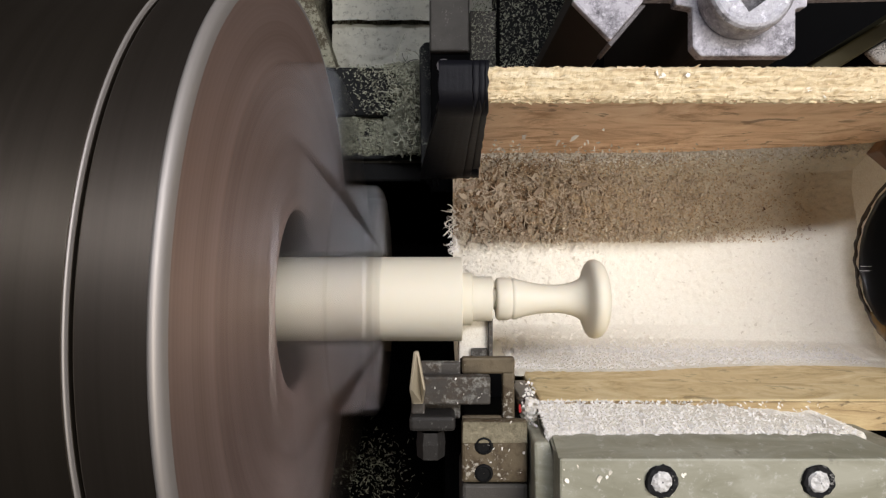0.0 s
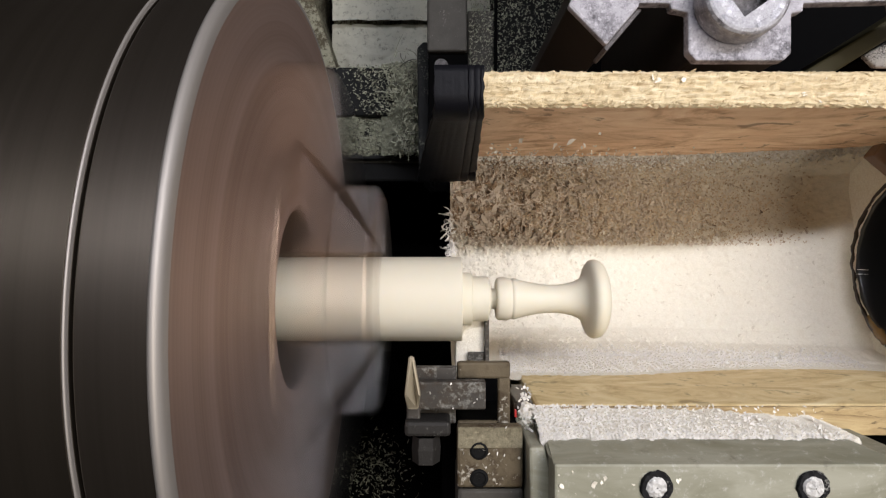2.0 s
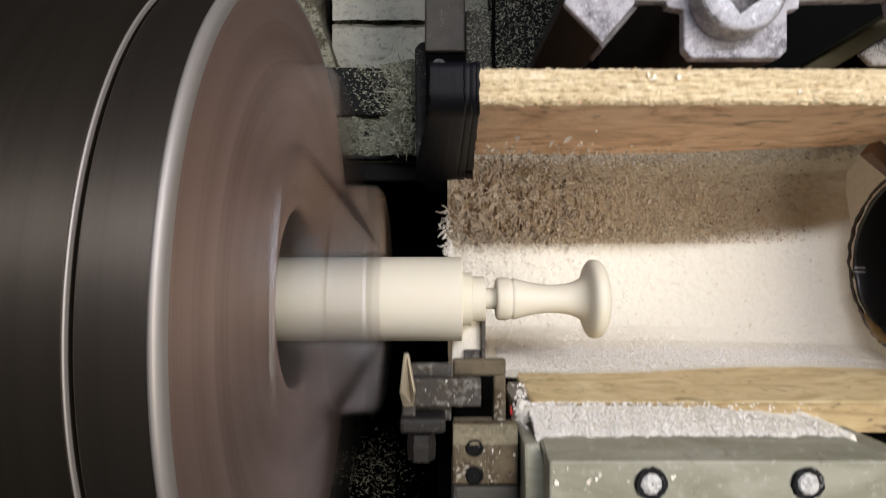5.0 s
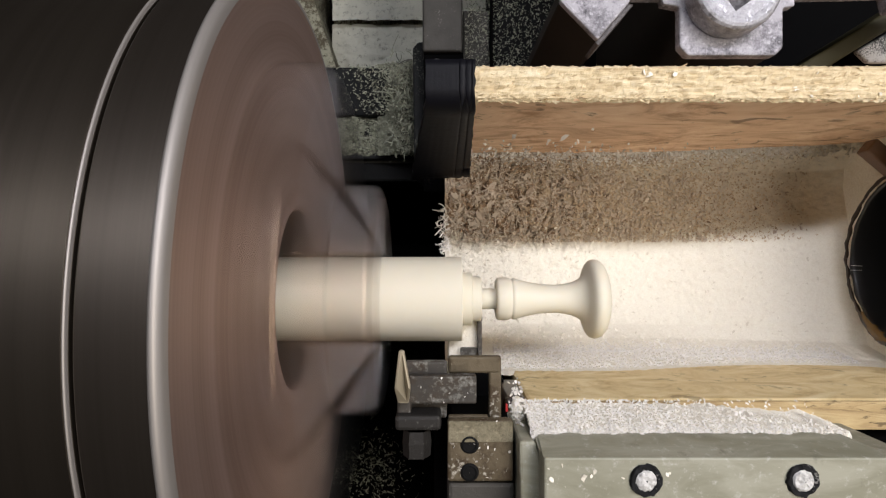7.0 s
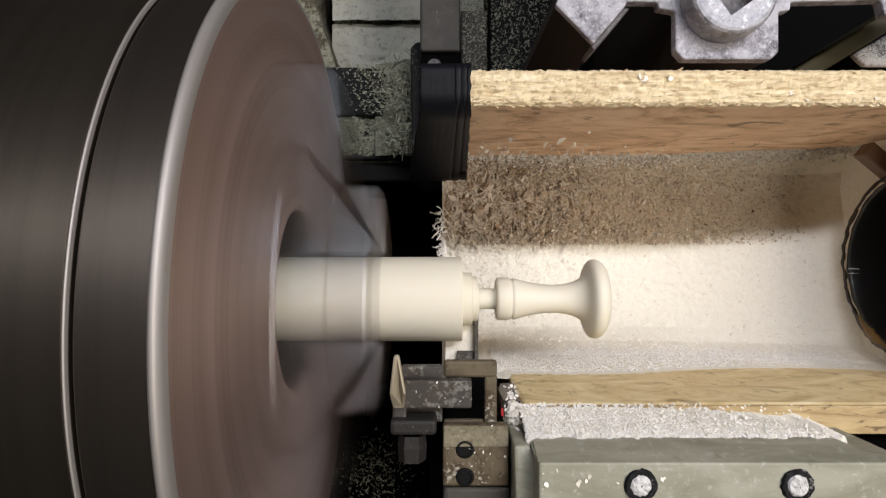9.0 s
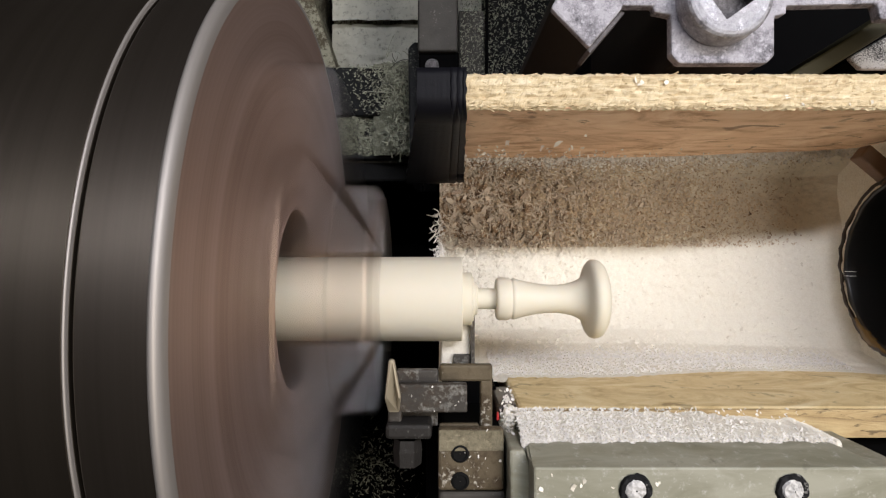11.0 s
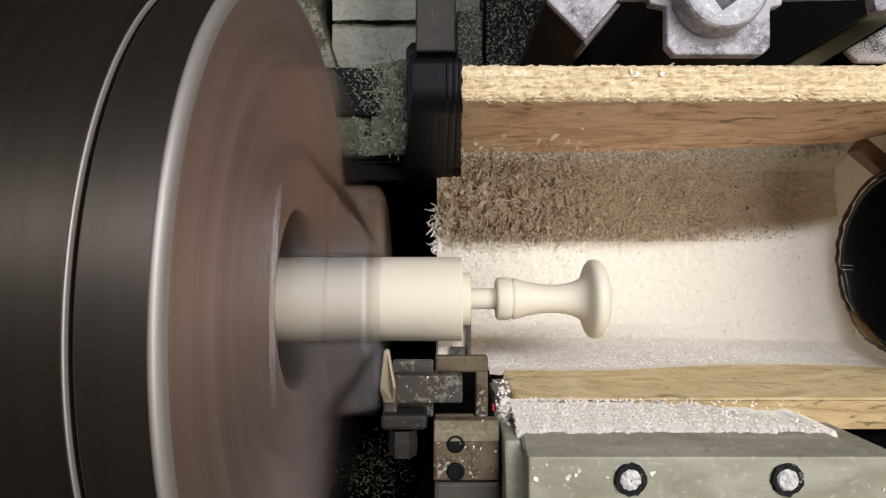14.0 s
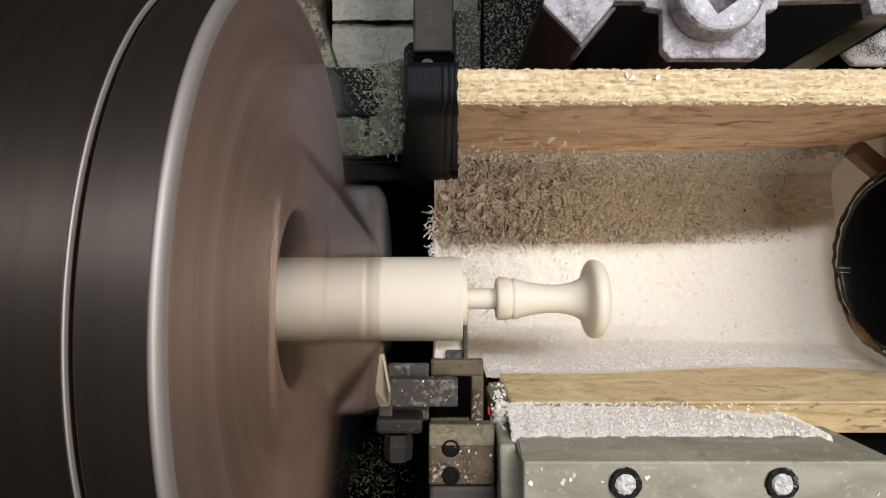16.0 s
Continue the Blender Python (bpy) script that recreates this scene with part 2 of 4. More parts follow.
# Tan of wood, deepened to carry the back wall's shadow too.
TAN_GRIT = shavings_mat("shaded_tan_wood_grit", (0.54, 0.43, 0.30), (0.32, 0.23, 0.145))
GREY_CHIPS = shavings_mat("grimy_shavings", (0.31, 0.315, 0.235), (0.045, 0.046, 0.036))
GRIMY_DUST = dust_mat("grimy_green_dust", (0.26, 0.265, 0.195), (0.15, 0.153, 0.112), (0.055, 0.056, 0.044))
BRASS = plain("straw_tinted_tool_steel", (0.36, 0.31, 0.22), 0.55, 0.3, 0.2, 300, 0.2)
PLASTER = plain("workshop_plaster", (0.16, 0.155, 0.145), 0.9, 0.0, 0.15, 6, 0.2)
CONCRETE = plain("workshop_concrete", (0.16, 0.155, 0.15), 0.9, 0.0, 0.2, 9, 0.3)


# ---- mesh helpers ----
def part(name, bm, material, parent=None, label="", smooth=False):
    me = bpy.data.meshes.new(name)
    bmesh.ops.recalc_face_normals(bm, faces=bm.faces)
    bm.to_mesh(me)
    bm.free()
    return link_mesh(name, me, material, parent, label, smooth)


def link_mesh(name, me, material, parent=None, label="", smooth=False):
    me.materials.append(material)
    if smooth:
        me.polygons.foreach_set("use_smooth", [True] * len(me.polygons))
    ob = new(name, me)
    if parent:
        ob.parent = parent
        ob.matrix_parent_inverse = parent_matrix(parent).inverted()
    if label:
        tagged(ob, label)
    return ob


def parent_matrix(ob):
    return Matrix() if ob.parent else Matrix.Translation(ob.location)


def thing(name, base, label, category, group="", kind=""):
    ob = new(name)
    ob.empty_display_size = 0.01
    ob.location = base
    return tagged(ob, label, category, group, kind)


def box(x0, x1, y0, y1, z0, z1, bevel=0.0006, seg=2):
    bm = bmesh.new()
    bmesh.ops.create_cube(bm, size=1)
    for v in bm.verts:
        v.co = ((x0 + x1) / 2 + v.co.x * (x1 - x0), (y0 + y1) / 2 + v.co.y * (y1 - y0), (z0 + z1) / 2 + v.co.z * (z1 - z0))
    if bevel:
        bmesh.ops.bevel(bm, geom=bm.edges[:], offset=bevel, segments=seg, affect="EDGES", profile=0.5)
    return bm


def prism(outline, z0, z1, bevel=0.0006, seg=2):
    bm = bmesh.new()
    f = bm.faces.new([bm.verts.new((x, y, z1)) for x, y in outline])
    ext = bmesh.ops.extrude_face_region(bm, geom=[f])
    for v in ext["geom"]:
        if isinstance(v, bmesh.types.BMVert):
            v.co.z = z0
    if bevel:
        bmesh.ops.bevel(bm, geom=bm.edges[:], offset=bevel, segments=seg, affect="EDGES", profile=0.5)
    return bm


def turned(profile, centre=(0, 0), seg=96, axis="x", close=True):
    """A surface of revolution; profile: pairs (place along the axis, radius)."""
    bm = bmesh.new()
    rings = []
    for a, r in profile:
        ring = []
        for i in range(seg):
            c, s = math.cos(2 * math.pi * i / seg), math.sin(2 * math.pi * i / seg)
            co = (a, centre[0] + r * c, centre[1] + r * s) if axis == "x" else (centre[0] + r * c, centre[1] + r * s, a)
            ring.append(bm.verts.new(co))
        rings.append(ring)
    for p, q in zip(rings, rings[1:]):
        for i in range(seg):
            bm.faces.new((p[i], p[(i + 1) % seg], q[(i + 1) % seg], q[i]))
    if close:
        bm.faces.new(rings[0])
        bm.faces.new(rings[-1])
    return bm


def roughen(bm, amount, scale, cuts=0):
    for v in bm.verts:
        v.co += Vector(noise.noise_vector(v.co * scale)) * amount
    return bm


def sheet(x0, x1, y0, y1, nx, ny, height):
    """A fine sheet over a rectangle; height(x, y) gives z."""
    xs, ys = np.linspace(x0, x1, nx), np.linspace(y0, y1, ny)
    verts = [(x, y, height(x, y)) for y in ys for x in xs]
    faces = [(j * nx + i, j * nx + i + 1, (j + 1) * nx + i + 1, (j + 1) * nx + i) for j in range(ny - 1) for i in range(nx - 1)]
    me = bpy.data.meshes.new("sheet")
    me.from_pydata(verts, [], faces)
    return me


def shavings(count, place, length, width, seed, curl=1.0, lift=0.3, yaw=3.1416, tilt=1.0, flat=0.0):
    """Curled chips strewn by place(rng), which gives a point; each is a short bent ribbon."""
    rng = random.Random(seed)
    verts, faces = [], []
    for _ in range(count):
        p = Vector(place(rng))
        ln, w = length * rng.uniform(0.4, 1.5), width * rng.uniform(0.5, 1.4)
        turn = Euler((rng.uniform(-0.9, 0.9) * tilt, rng.uniform(-0.6, 0.6) * tilt, rng.uniform(-yaw, yaw))).to_matrix()
        bend = rng.uniform(-1, 1) * 2.6 * curl
        n, base = (9 if flat else 6), len(verts)
        lying = rng.random() < flat if flat else False
        a, x, y = 0.0, 0.0, 0.0
        for i in range(n):
            for s in (-0.5, 0.5):
                taper = 1.0 if 0 < i < n - 1 else 0.55
                if lying:
                    verts.append(p + turn @ Vector((x - s * w * taper * math.sin(a), y + s * w * taper * math.cos(a), 0.12 * x)) + Vector((0, 0, w * 0.4)))
                    continue
                verts.append(p + turn @ Vector((x, s * w * taper, y * lift + abs(y) * 0.3)) + Vector((0, 0, w * 0.3)))
            a += bend / n
            x += math.cos(a) * ln / n
            y += math.sin(a) * ln / n
        for i in range(n - 1):
            b = base + 2 * i
            faces.append((b, b + 1, b + 3, b + 2))
    me = bpy.data.meshes.new("shavings")
    me.from_pydata([tuple(v) for v in verts], [], faces)
    return me


def flakes(count, place, length, width, seed, tilt=0.9, sides=6):
    """Small irregular bent scraps strewn by place(rng)."""
    rng = random.Random(seed)
    verts, faces = [], []
    for _ in range(count):
        p = Vector(place(rng))
        k = rng.uniform(0.45, 1.35)
        ln, w = length * k * 0.5, width * k * rng.uniform(0.6, 1.3) * 0.5
        turn = Euler((rng.uniform(-1, 1) * tilt, rng.uniform(-1, 1) * tilt, rng.uniform(-3.1416, 3.1416))).to_matrix()
        bend, base = rng.uniform(-0.4, 0.4) / max(ln, 1e-6), len(verts)
        for i in range(sides):
            a = 2 * math.pi * i / sides
            q = rng.uniform(0.45, 1.35)
            x, y = ln * q * math.cos(a), w * q * math.sin(a)
            verts.append(tuple(p + turn @ Vector((x, y, bend * x * x)) + Vector((0, 0, w * 0.35))))
        verts.append(tuple(p + Vector((0, 0, w * 0.35))))
        faces += [(base + i, base + (i + 1) % sides, base + sides) for i in range(sides)]
    me = bpy.data.meshes.new("flakes")
    me.from_pydata(verts, [], faces)
    return me


def fbm(x, y, scale, seed=0.0, octaves=4):
    return noise.fractal(Vector((x * scale, y * scale, seed)), 0.9, 2.1, octaves)


def ease(v):
    v = max(0.0, min(1.0, v))
    return v * v * (3 - 2 * v)


# ---- room ----
def slab(name, x0, x1, y0, y1, z0, z1, material, label, category):
    return tagged(part(name, box(x0, x1, y0, y1, z0, z1, 0), material), label, category, kind="structure")


slab("floor", -2.2, 2.2, -1.8, 1.2, -1.16, -1.1, CONCRETE, "grey concrete workshop floor", "floor")
slab("ceiling", -2.2, 2.2, -1.8, 1.2, 1.7, 1.76, PLASTER, "plain plaster workshop ceiling", "ceiling")
slab("wall_north", -2.2, 2.2, 1.2, 1.28, -1.1, 1.7, PLASTER, "plain plaster workshop wall", "wall")
slab("wall_south", -2.2, 2.2, -1.88, -1.8, -1.1, 1.7, PLASTER, "plain plaster workshop wall", "wall")
slab("wall_east", 2.2, 2.28, -1.88, 1.28, -1.1, 1.7, PLASTER, "plain plaster workshop wall", "wall")
slab("wall_west", -2.28, -2.2, -1.88, 1.28, -1.1, 1.7, PLASTER, "plain plaster workshop wall", "wall")


# ---- lathe bed and chip tray ----
def build_bed():
    bed = thing("lathe_bed", (0.1, -0.02, -1.1), "dark cast-iron lathe bed strewn with pale shavings", "lathe bed")
    part("stand", box(-0.7, 0.9, -0.14, 0.13, -1.1, -0.36, 0.004), BLACK, bed, "dark machine stand")
    # back way: flat top, dusty slope, ledge with a worn bright edge
    part("back_way", box(-0.6, 0.9, 0.0802, 0.1098, -0.30, -0.155, 0.002), BED_STEEL, bed)
    part("way_slope", prism([(-0.6, 0.0552), (0.9, 0.0552), (0.9, 0.0802), (-0.6, 0.0802)], -0.30, -0.163, 0.001), BED_STEEL, bed)
    part("rack_rail", box(-0.6, 0.9, 0.0422, 0.0553, -0.30, -0.17, 0.0015), BLACK_STEEL, bed)
    part("worn_edge", box(-0.6, 0.9, 0.0538, 0.0556, -0.2, -0.1690, 0.0006), SADDLE_STEEL, bed, "bright worn steel edge")
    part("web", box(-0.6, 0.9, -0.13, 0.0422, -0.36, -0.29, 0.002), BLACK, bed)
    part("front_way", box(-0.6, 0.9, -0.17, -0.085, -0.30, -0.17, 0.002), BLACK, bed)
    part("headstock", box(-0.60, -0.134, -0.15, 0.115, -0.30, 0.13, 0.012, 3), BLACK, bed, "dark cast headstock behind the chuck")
    # Black block added over the lit floor, standing in for shade there.
    part("shade_filler", box(-0.6, 0.9, -0.42, -0.142, -0.9, -0.20, 0.002), BLACK, bed)
    return bed


build_bed()


def build_tray():
    tray = thing("chip_tray", (-0.02, 0.2, -1.1), "cream-painted tray ledges buried in pale plastic dust", "chip tray")
    part("pedestal", box(-0.5, 0.9, 0.135, 0.5, -1.1, -0.30, 0.003), BLACK, tray)
    h0 = lambda x, y: -0.262 + 0.0036 * fbm(x, y, 70, 1.0, 6) - 0.006 * max(0.0, (0.1457 - y) / 0.01) ** 2 * (1 if y < 0.1457 else 0)
    link_mesh("lower_ledge", sheet(-0.0868, 0.30, 0.1404, 0.1758, 220, 60, h0), CREAM, tray, smooth=True)
    h1 = lambda x, y: -0.252 + 0.0036 * fbm(x, y, 70, 4.0, 6)
    link_mesh("upper_ledge", sheet(-0.0849, 0.30, 0.1755, 0.42, 220, 120, h1), CREAM, tray, smooth=True)
    part("ledge_gap", box(-0.0868, 0.30, 0.1688, 0.1909, -0.30, -0.268, 0.001), CREAM_PAINT, tray)
    part("tray_rim", prism([(-0.0951, 0.1839), (-0.0780, 0.1322), (-0.0859, 0.1322), (-0.1268, 0.2089), (-0.0951, 0.2089)], -0.30, -0.235, 0.001), CREAM_PAINT, tray, "chipped cream painted rim")
    return tray


build_tray()


def slope_dust(x, y):
    edge = min(1.0, max(0.0, (y - 0.0560) / 0.005))
    return -0.1655 + 0.0045 * edge + 0.0046 * edge * fbm(x, y, 120, 14.0, 6)


tagged(link_mesh("bed_dust", sheet(-0.088, -0.003, 0.0556, 0.0805, 240, 80, slope_dust), GRIMY_DUST, smooth=True), "grimy greenish dust settled along the lathe bed", "dust heap", kind="stuff")


def on_bed(rng):
    if rng.random() < 0.72:
        x, y = rng.uniform(-0.0772, -0.0048), rng.uniform(0.0562, 0.0802)
        return (x, y, slope_dust(x, y) + 0.0004)
    x = -0.0048 - abs(rng.gauss(0, 0.022))
    return (x, rng.uniform(0.0802, 0.1098), -0.154 + rng.random() * 0.004)


tagged(link_mesh("bed_shavings", flakes(7600, on_bed, 0.0021, 0.0009, 11), GREY_CHIPS), "grimy pale shavings lying on the lathe bed", "shavings", kind="stuff")


def in_pit(rng):
    return (rng.gauss(-0.046, 0.012), min(-0.09, max(-0.168, rng.gauss(-0.138, 0.011))), -0.1692 + rng.random() * 0.001)


tagged(link_mesh("pit_shavings", shavings(600, in_pit, 0.0030, 0.0005, 12, 1.6), GREY_CHIPS), "sparse grimy shavings on the dark front way", "shavings", kind="stuff")


# ---- chuck and workpiece ----
FACE_X = -0.0486


def build_chuck():
    chuck = thing("lathe_chuck", (FACE_X, AXIS_Y, 0), "spinning three-jaw steel lathe chuck with bright rim", "lathe chuck")
    at = (0, 0)
    x = 0.0
    part("body", turned([(x - 0.0815, 0.03), (x - 0.0815, 0.099), (x - 0.08, 0.1), (x - 0.0154, 0.1), (x - 0.0146, 0.0990), (x - 0.0146, 0.0970), (x - 0.0138, 0.0970)], at, 160, close=False), CHUCK_BODY, chuck, smooth=False)
    part("front_band", turned([(x - 0.0138, 0.0970), (x - 0.0137, 0.0993), (x - 0.0134, 0.0995), (x - 0.0008, 0.0995), (x - 0.0008, 0.03)], at, 160, close=False), CHUCK_BAND, chuck, "paler turned band behind the rim")
    part("groove_ring", turned([(x - 0.0153, 0.0990), (x - 0.0152, 0.1000), (x - 0.0149, 0.1002), (x - 0.0147, 0.0997), (x - 0.0146, 0.0970)], at, 160, close=False), CHUCK_RIM, chuck, "bright turned ring", True)
    part("rim", turned([(x - 0.0011, 0.0990), (x - 0.0010, 0.0999), (x - 0.0004, 0.1001), (x + 0.0003, 0.0998), (x + 0.0009, 0.0990), (x + 0.0012, 0.0983), (x + 0.0012, 0.0968)], at, 160, close=False), CHUCK_RIM, chuck, "bright chamfered rim", True)
    part("face", turned([(x + 0.0011, 0.0976), (x + 0.0011, 0.0955), (x + 0.0012, 0.088), (x + 0.0012, 0.066), (x + 0.0010, 0.0315), (x, 0.03), (x - 0.06, 0.03)], at, 160, close=False), CHUCK_FACE, chuck, "steel face with turning rings, brown wood reflection in its colour")
    # stepped jaws, each reaching from the bar outwards
    for n in range(3):
        bm = bmesh.new()
        outline = [(0.0143, -0.02), (0.0143, 0.0288), (0.0345, 0.0288), (0.0368, 0.0270), (0.0370, 0.0160), (0.0550, 0.0158), (0.0720, 0.0155), (0.0755, 0.0130), (0.0760, -0.02)]
        top = [bm.verts.new((x + b, -0.0110, a)) for a, b in outline]
        f = bm.faces.new(top)
        ext = bmesh.ops.extrude_face_region(bm, geom=[f])
        for v in ext["geom"]:
            if isinstance(v, bmesh.types.BMVert):
                v.co.y = 0.0110
        bmesh.ops.bevel(bm, geom=bm.edges[:], offset=0.0007, segments=1, affect="EDGES")
        for v in bm.verts:
            if v.co.z < 0.02:
                v.co.y *= 0.45 + 0.55 * max(0.0, min(1.0, (v.co.z - 0.0143) / 0.006))
        bmesh.ops.rotate(bm, verts=bm.verts, cent=(0, 0, 0), matrix=Matrix.Rotation(radians(120 * n + 20), 3, "X"))
        part("jaw", bm, JAW_STEELS[n], chuck, ("stepped grey steel jaw", "stepped steel jaw, brown reflection in its colour", "stepped steel jaw, blue-grey reflection in its colour")[n])
    for ob in chuck.children:
        ob.matrix_parent_inverse = Matrix()
    return chuck


chuck = build_chuck()


def build_workpiece():
    work = thing("workpiece", (0, AXIS_Y, 0), "ivory plastic bar with a half-turned chess pawn", "workpiece")
    at = (0, 0)
    k = 0.000191
    part("bar_stock", turned([(-0.09, 0.005), (-0.09, 0.0141), (0.0060, 0.0141), (0.0063, 0.0139), (0.0063, 0.003)], at, 128, close=False), IVORY, work)
    part("neck", turned([(0.0031, 18.2 * k), (0.0183, 18.2 * k)], at, 64), IVORY, work, smooth=False)
    prof = [(877, 0.5), (877, 33), (878.5, 36), (882, 37.6), (893, 37.8), (899, 37.2), (902.5, 35.2), (904, 34.4), (905, 35.6), (907, 36.4), (910, 36.0), (918, 33.6), (930, 30.6), (944, 27.8), (958, 25.8), (972, 24.8), (985, 25.0), (998, 26.4), (1010, 29.2), (1020, 33.4), (1027, 38), (1031, 43), (1033.5, 49), (1036, 57), (1040, 64), (1045, 68), (1051, 69.6), (1058, 69.2), (1065, 66.5), (1071, 61.5), (1075.5, 54), (1078, 46), (1079.5, 36), (1080, 22), (1080.2, 0.5)]
    part("pawn", turned([((min(x, 1033) + 0.80 * max(0, x - 1033) - 784) * k, r * k) for x, r in prof], at, 128), IVORY, work, "finished pawn with bead and flared foot", smooth=True)
    collars = []
    for name, r in (("wide_collar", 46.5), ("middle_collar", 39.5), ("narrow_collar", 29.0)):
        ob = part(name, turned([(-0.012, 0.003), (-0.012, r * k), (-0.0003, r * k), (0, (r - 1.5) * k), (0, 0.003)], at, 96, close=False), IVORY, work, "turned step on the bar")
        collars.append(ob)
    for ob in work.children:
        ob.matrix_parent_inverse = Matrix()
    return work, collars


work, collars = build_workpiece()

CARRIED = []      # things on the carriage: slide along the bed
CROSSED = []      # things on the cross slide: slide along the bed and across it


# ---- carriage ----
def build_carriage():
    car = thing("lathe_carriage", (0.03, 0.1, -0.155), "dark lathe carriage saddle with grey stop bar and shavings", "lathe carriage")
    z = -0.109
    part("stop_bar", box(-0.0071, 0.0139, 0.1035, 0.24, z - 0.02, z, 0.0014, 3), SADDLE_STEEL, car, "grey steel bar with rounded end")
    blk = part("bar_block", box(-0.0066, 0.0144, 0.03, 0.1048, z - 0.045, z - 0.004, 0.001), BLACK, car, "black block with a drilled hole")
    part("screw_hole", turned([(z - 0.006, 0.001), (z - 0.0036, 0.0032), (z - 0.0034, 0.0037), (z - 0.0034, 0.0001)], (0.0003, 0.0970), 24, "z", False), SOCKET_STEEL, blk)
    part("bracket", prism([(-0.0131, 0.1107), (-0.0100, 0.1141), (-0.0044, 0.1141), (-0.0044, 0.0439), (-0.0121, 0.0439)], -0.155, -0.125, 0.001), BED_STEEL, car)
    part("saddle_wing", box(0.0147, 0.0318, 0.02, 0.1320, -0.155, -0.126, 0.001), SADDLE_STEEL, car)
    part("wing_ridge", box(0.0292, 0.0306, 0.02, 0.26, -0.155, -0.118, 0.0005), BLACK, car)
    part("saddle_deck", box(0.0310, 0.30, -0.13, 0.26, -0.155, -0.124, 0.001), BLACK_STEEL, car)
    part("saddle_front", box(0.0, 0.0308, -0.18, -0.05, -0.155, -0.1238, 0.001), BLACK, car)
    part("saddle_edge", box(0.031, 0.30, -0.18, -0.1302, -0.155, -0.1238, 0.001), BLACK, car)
    return car


CARRIED.append(build_carriage())


def on_deck(rng):
    x = 0.0158 + rng.random() ** 1.1 * 0.055
    return (x, rng.uniform(0.085, 0.16), -0.1235)


CARRIED.append(tagged(link_mesh("saddle_shavings", flakes(3600, on_deck, 0.0017, 0.0006, 13), GREY_CHIPS), "grimy curled shavings on the carriage saddle", "shavings", kind="stuff"))


def swept(x, y):
    near = ease((x + 0.036) / 0.018) * (0.55 + 0.45 * ease((0.112 - y) / 0.02))
    return -0.1575 + 0.0150 * near * (0.75 + 0.5 * fbm(x, y, 95, 21.0, 5)) + 0.0012 * fbm(x, y, 300, 4.0, 4)


CARRIED.append(tagged(link_mesh("swept_dust", sheet(-0.036, -0.0128, 0.0565, 0.1120, 90, 160, swept), GRIMY_DUST, smooth=True), "grimy dust swept into a bank before the carriage", "dust heap", kind="stuff"))
CARRIED.append(tagged(link_mesh("long_strands", shavings(60, lambda g: (lambda x, y: (x, y, swept(x, y) + 0.0008))(g.uniform(-0.031, -0.013), g.uniform(0.058, 0.118)), 0.0110, 0.00045, 15, 1.5, 0.3, 3.1416, 0.4, 1.0), GREY_CHIPS), "long pale strands caught before the carriage", "shavings", kind="stuff"))


def on_bracket(rng):
    return (-0.0137 - abs(rng.gauss(0, 0.006)) + rng.uniform(0, 0.004), rng.uniform(0.0557, 0.1077), -0.152 + rng.random() * 0.018)


CARRIED.append(tagged(link_mesh("swept_shavings", shavings(1100, on_bracket, 0.0036, 0.0006, 14, 2.0, 0.7), GREY_CHIPS), "grimy shavings pushed up before the carriage", "shavings", kind="stuff"))


# ---- wooden trough on the cross slide ----
TOP = 0.032
INNER_BACK, INNER_FRONT = 0.0418, -0.0428


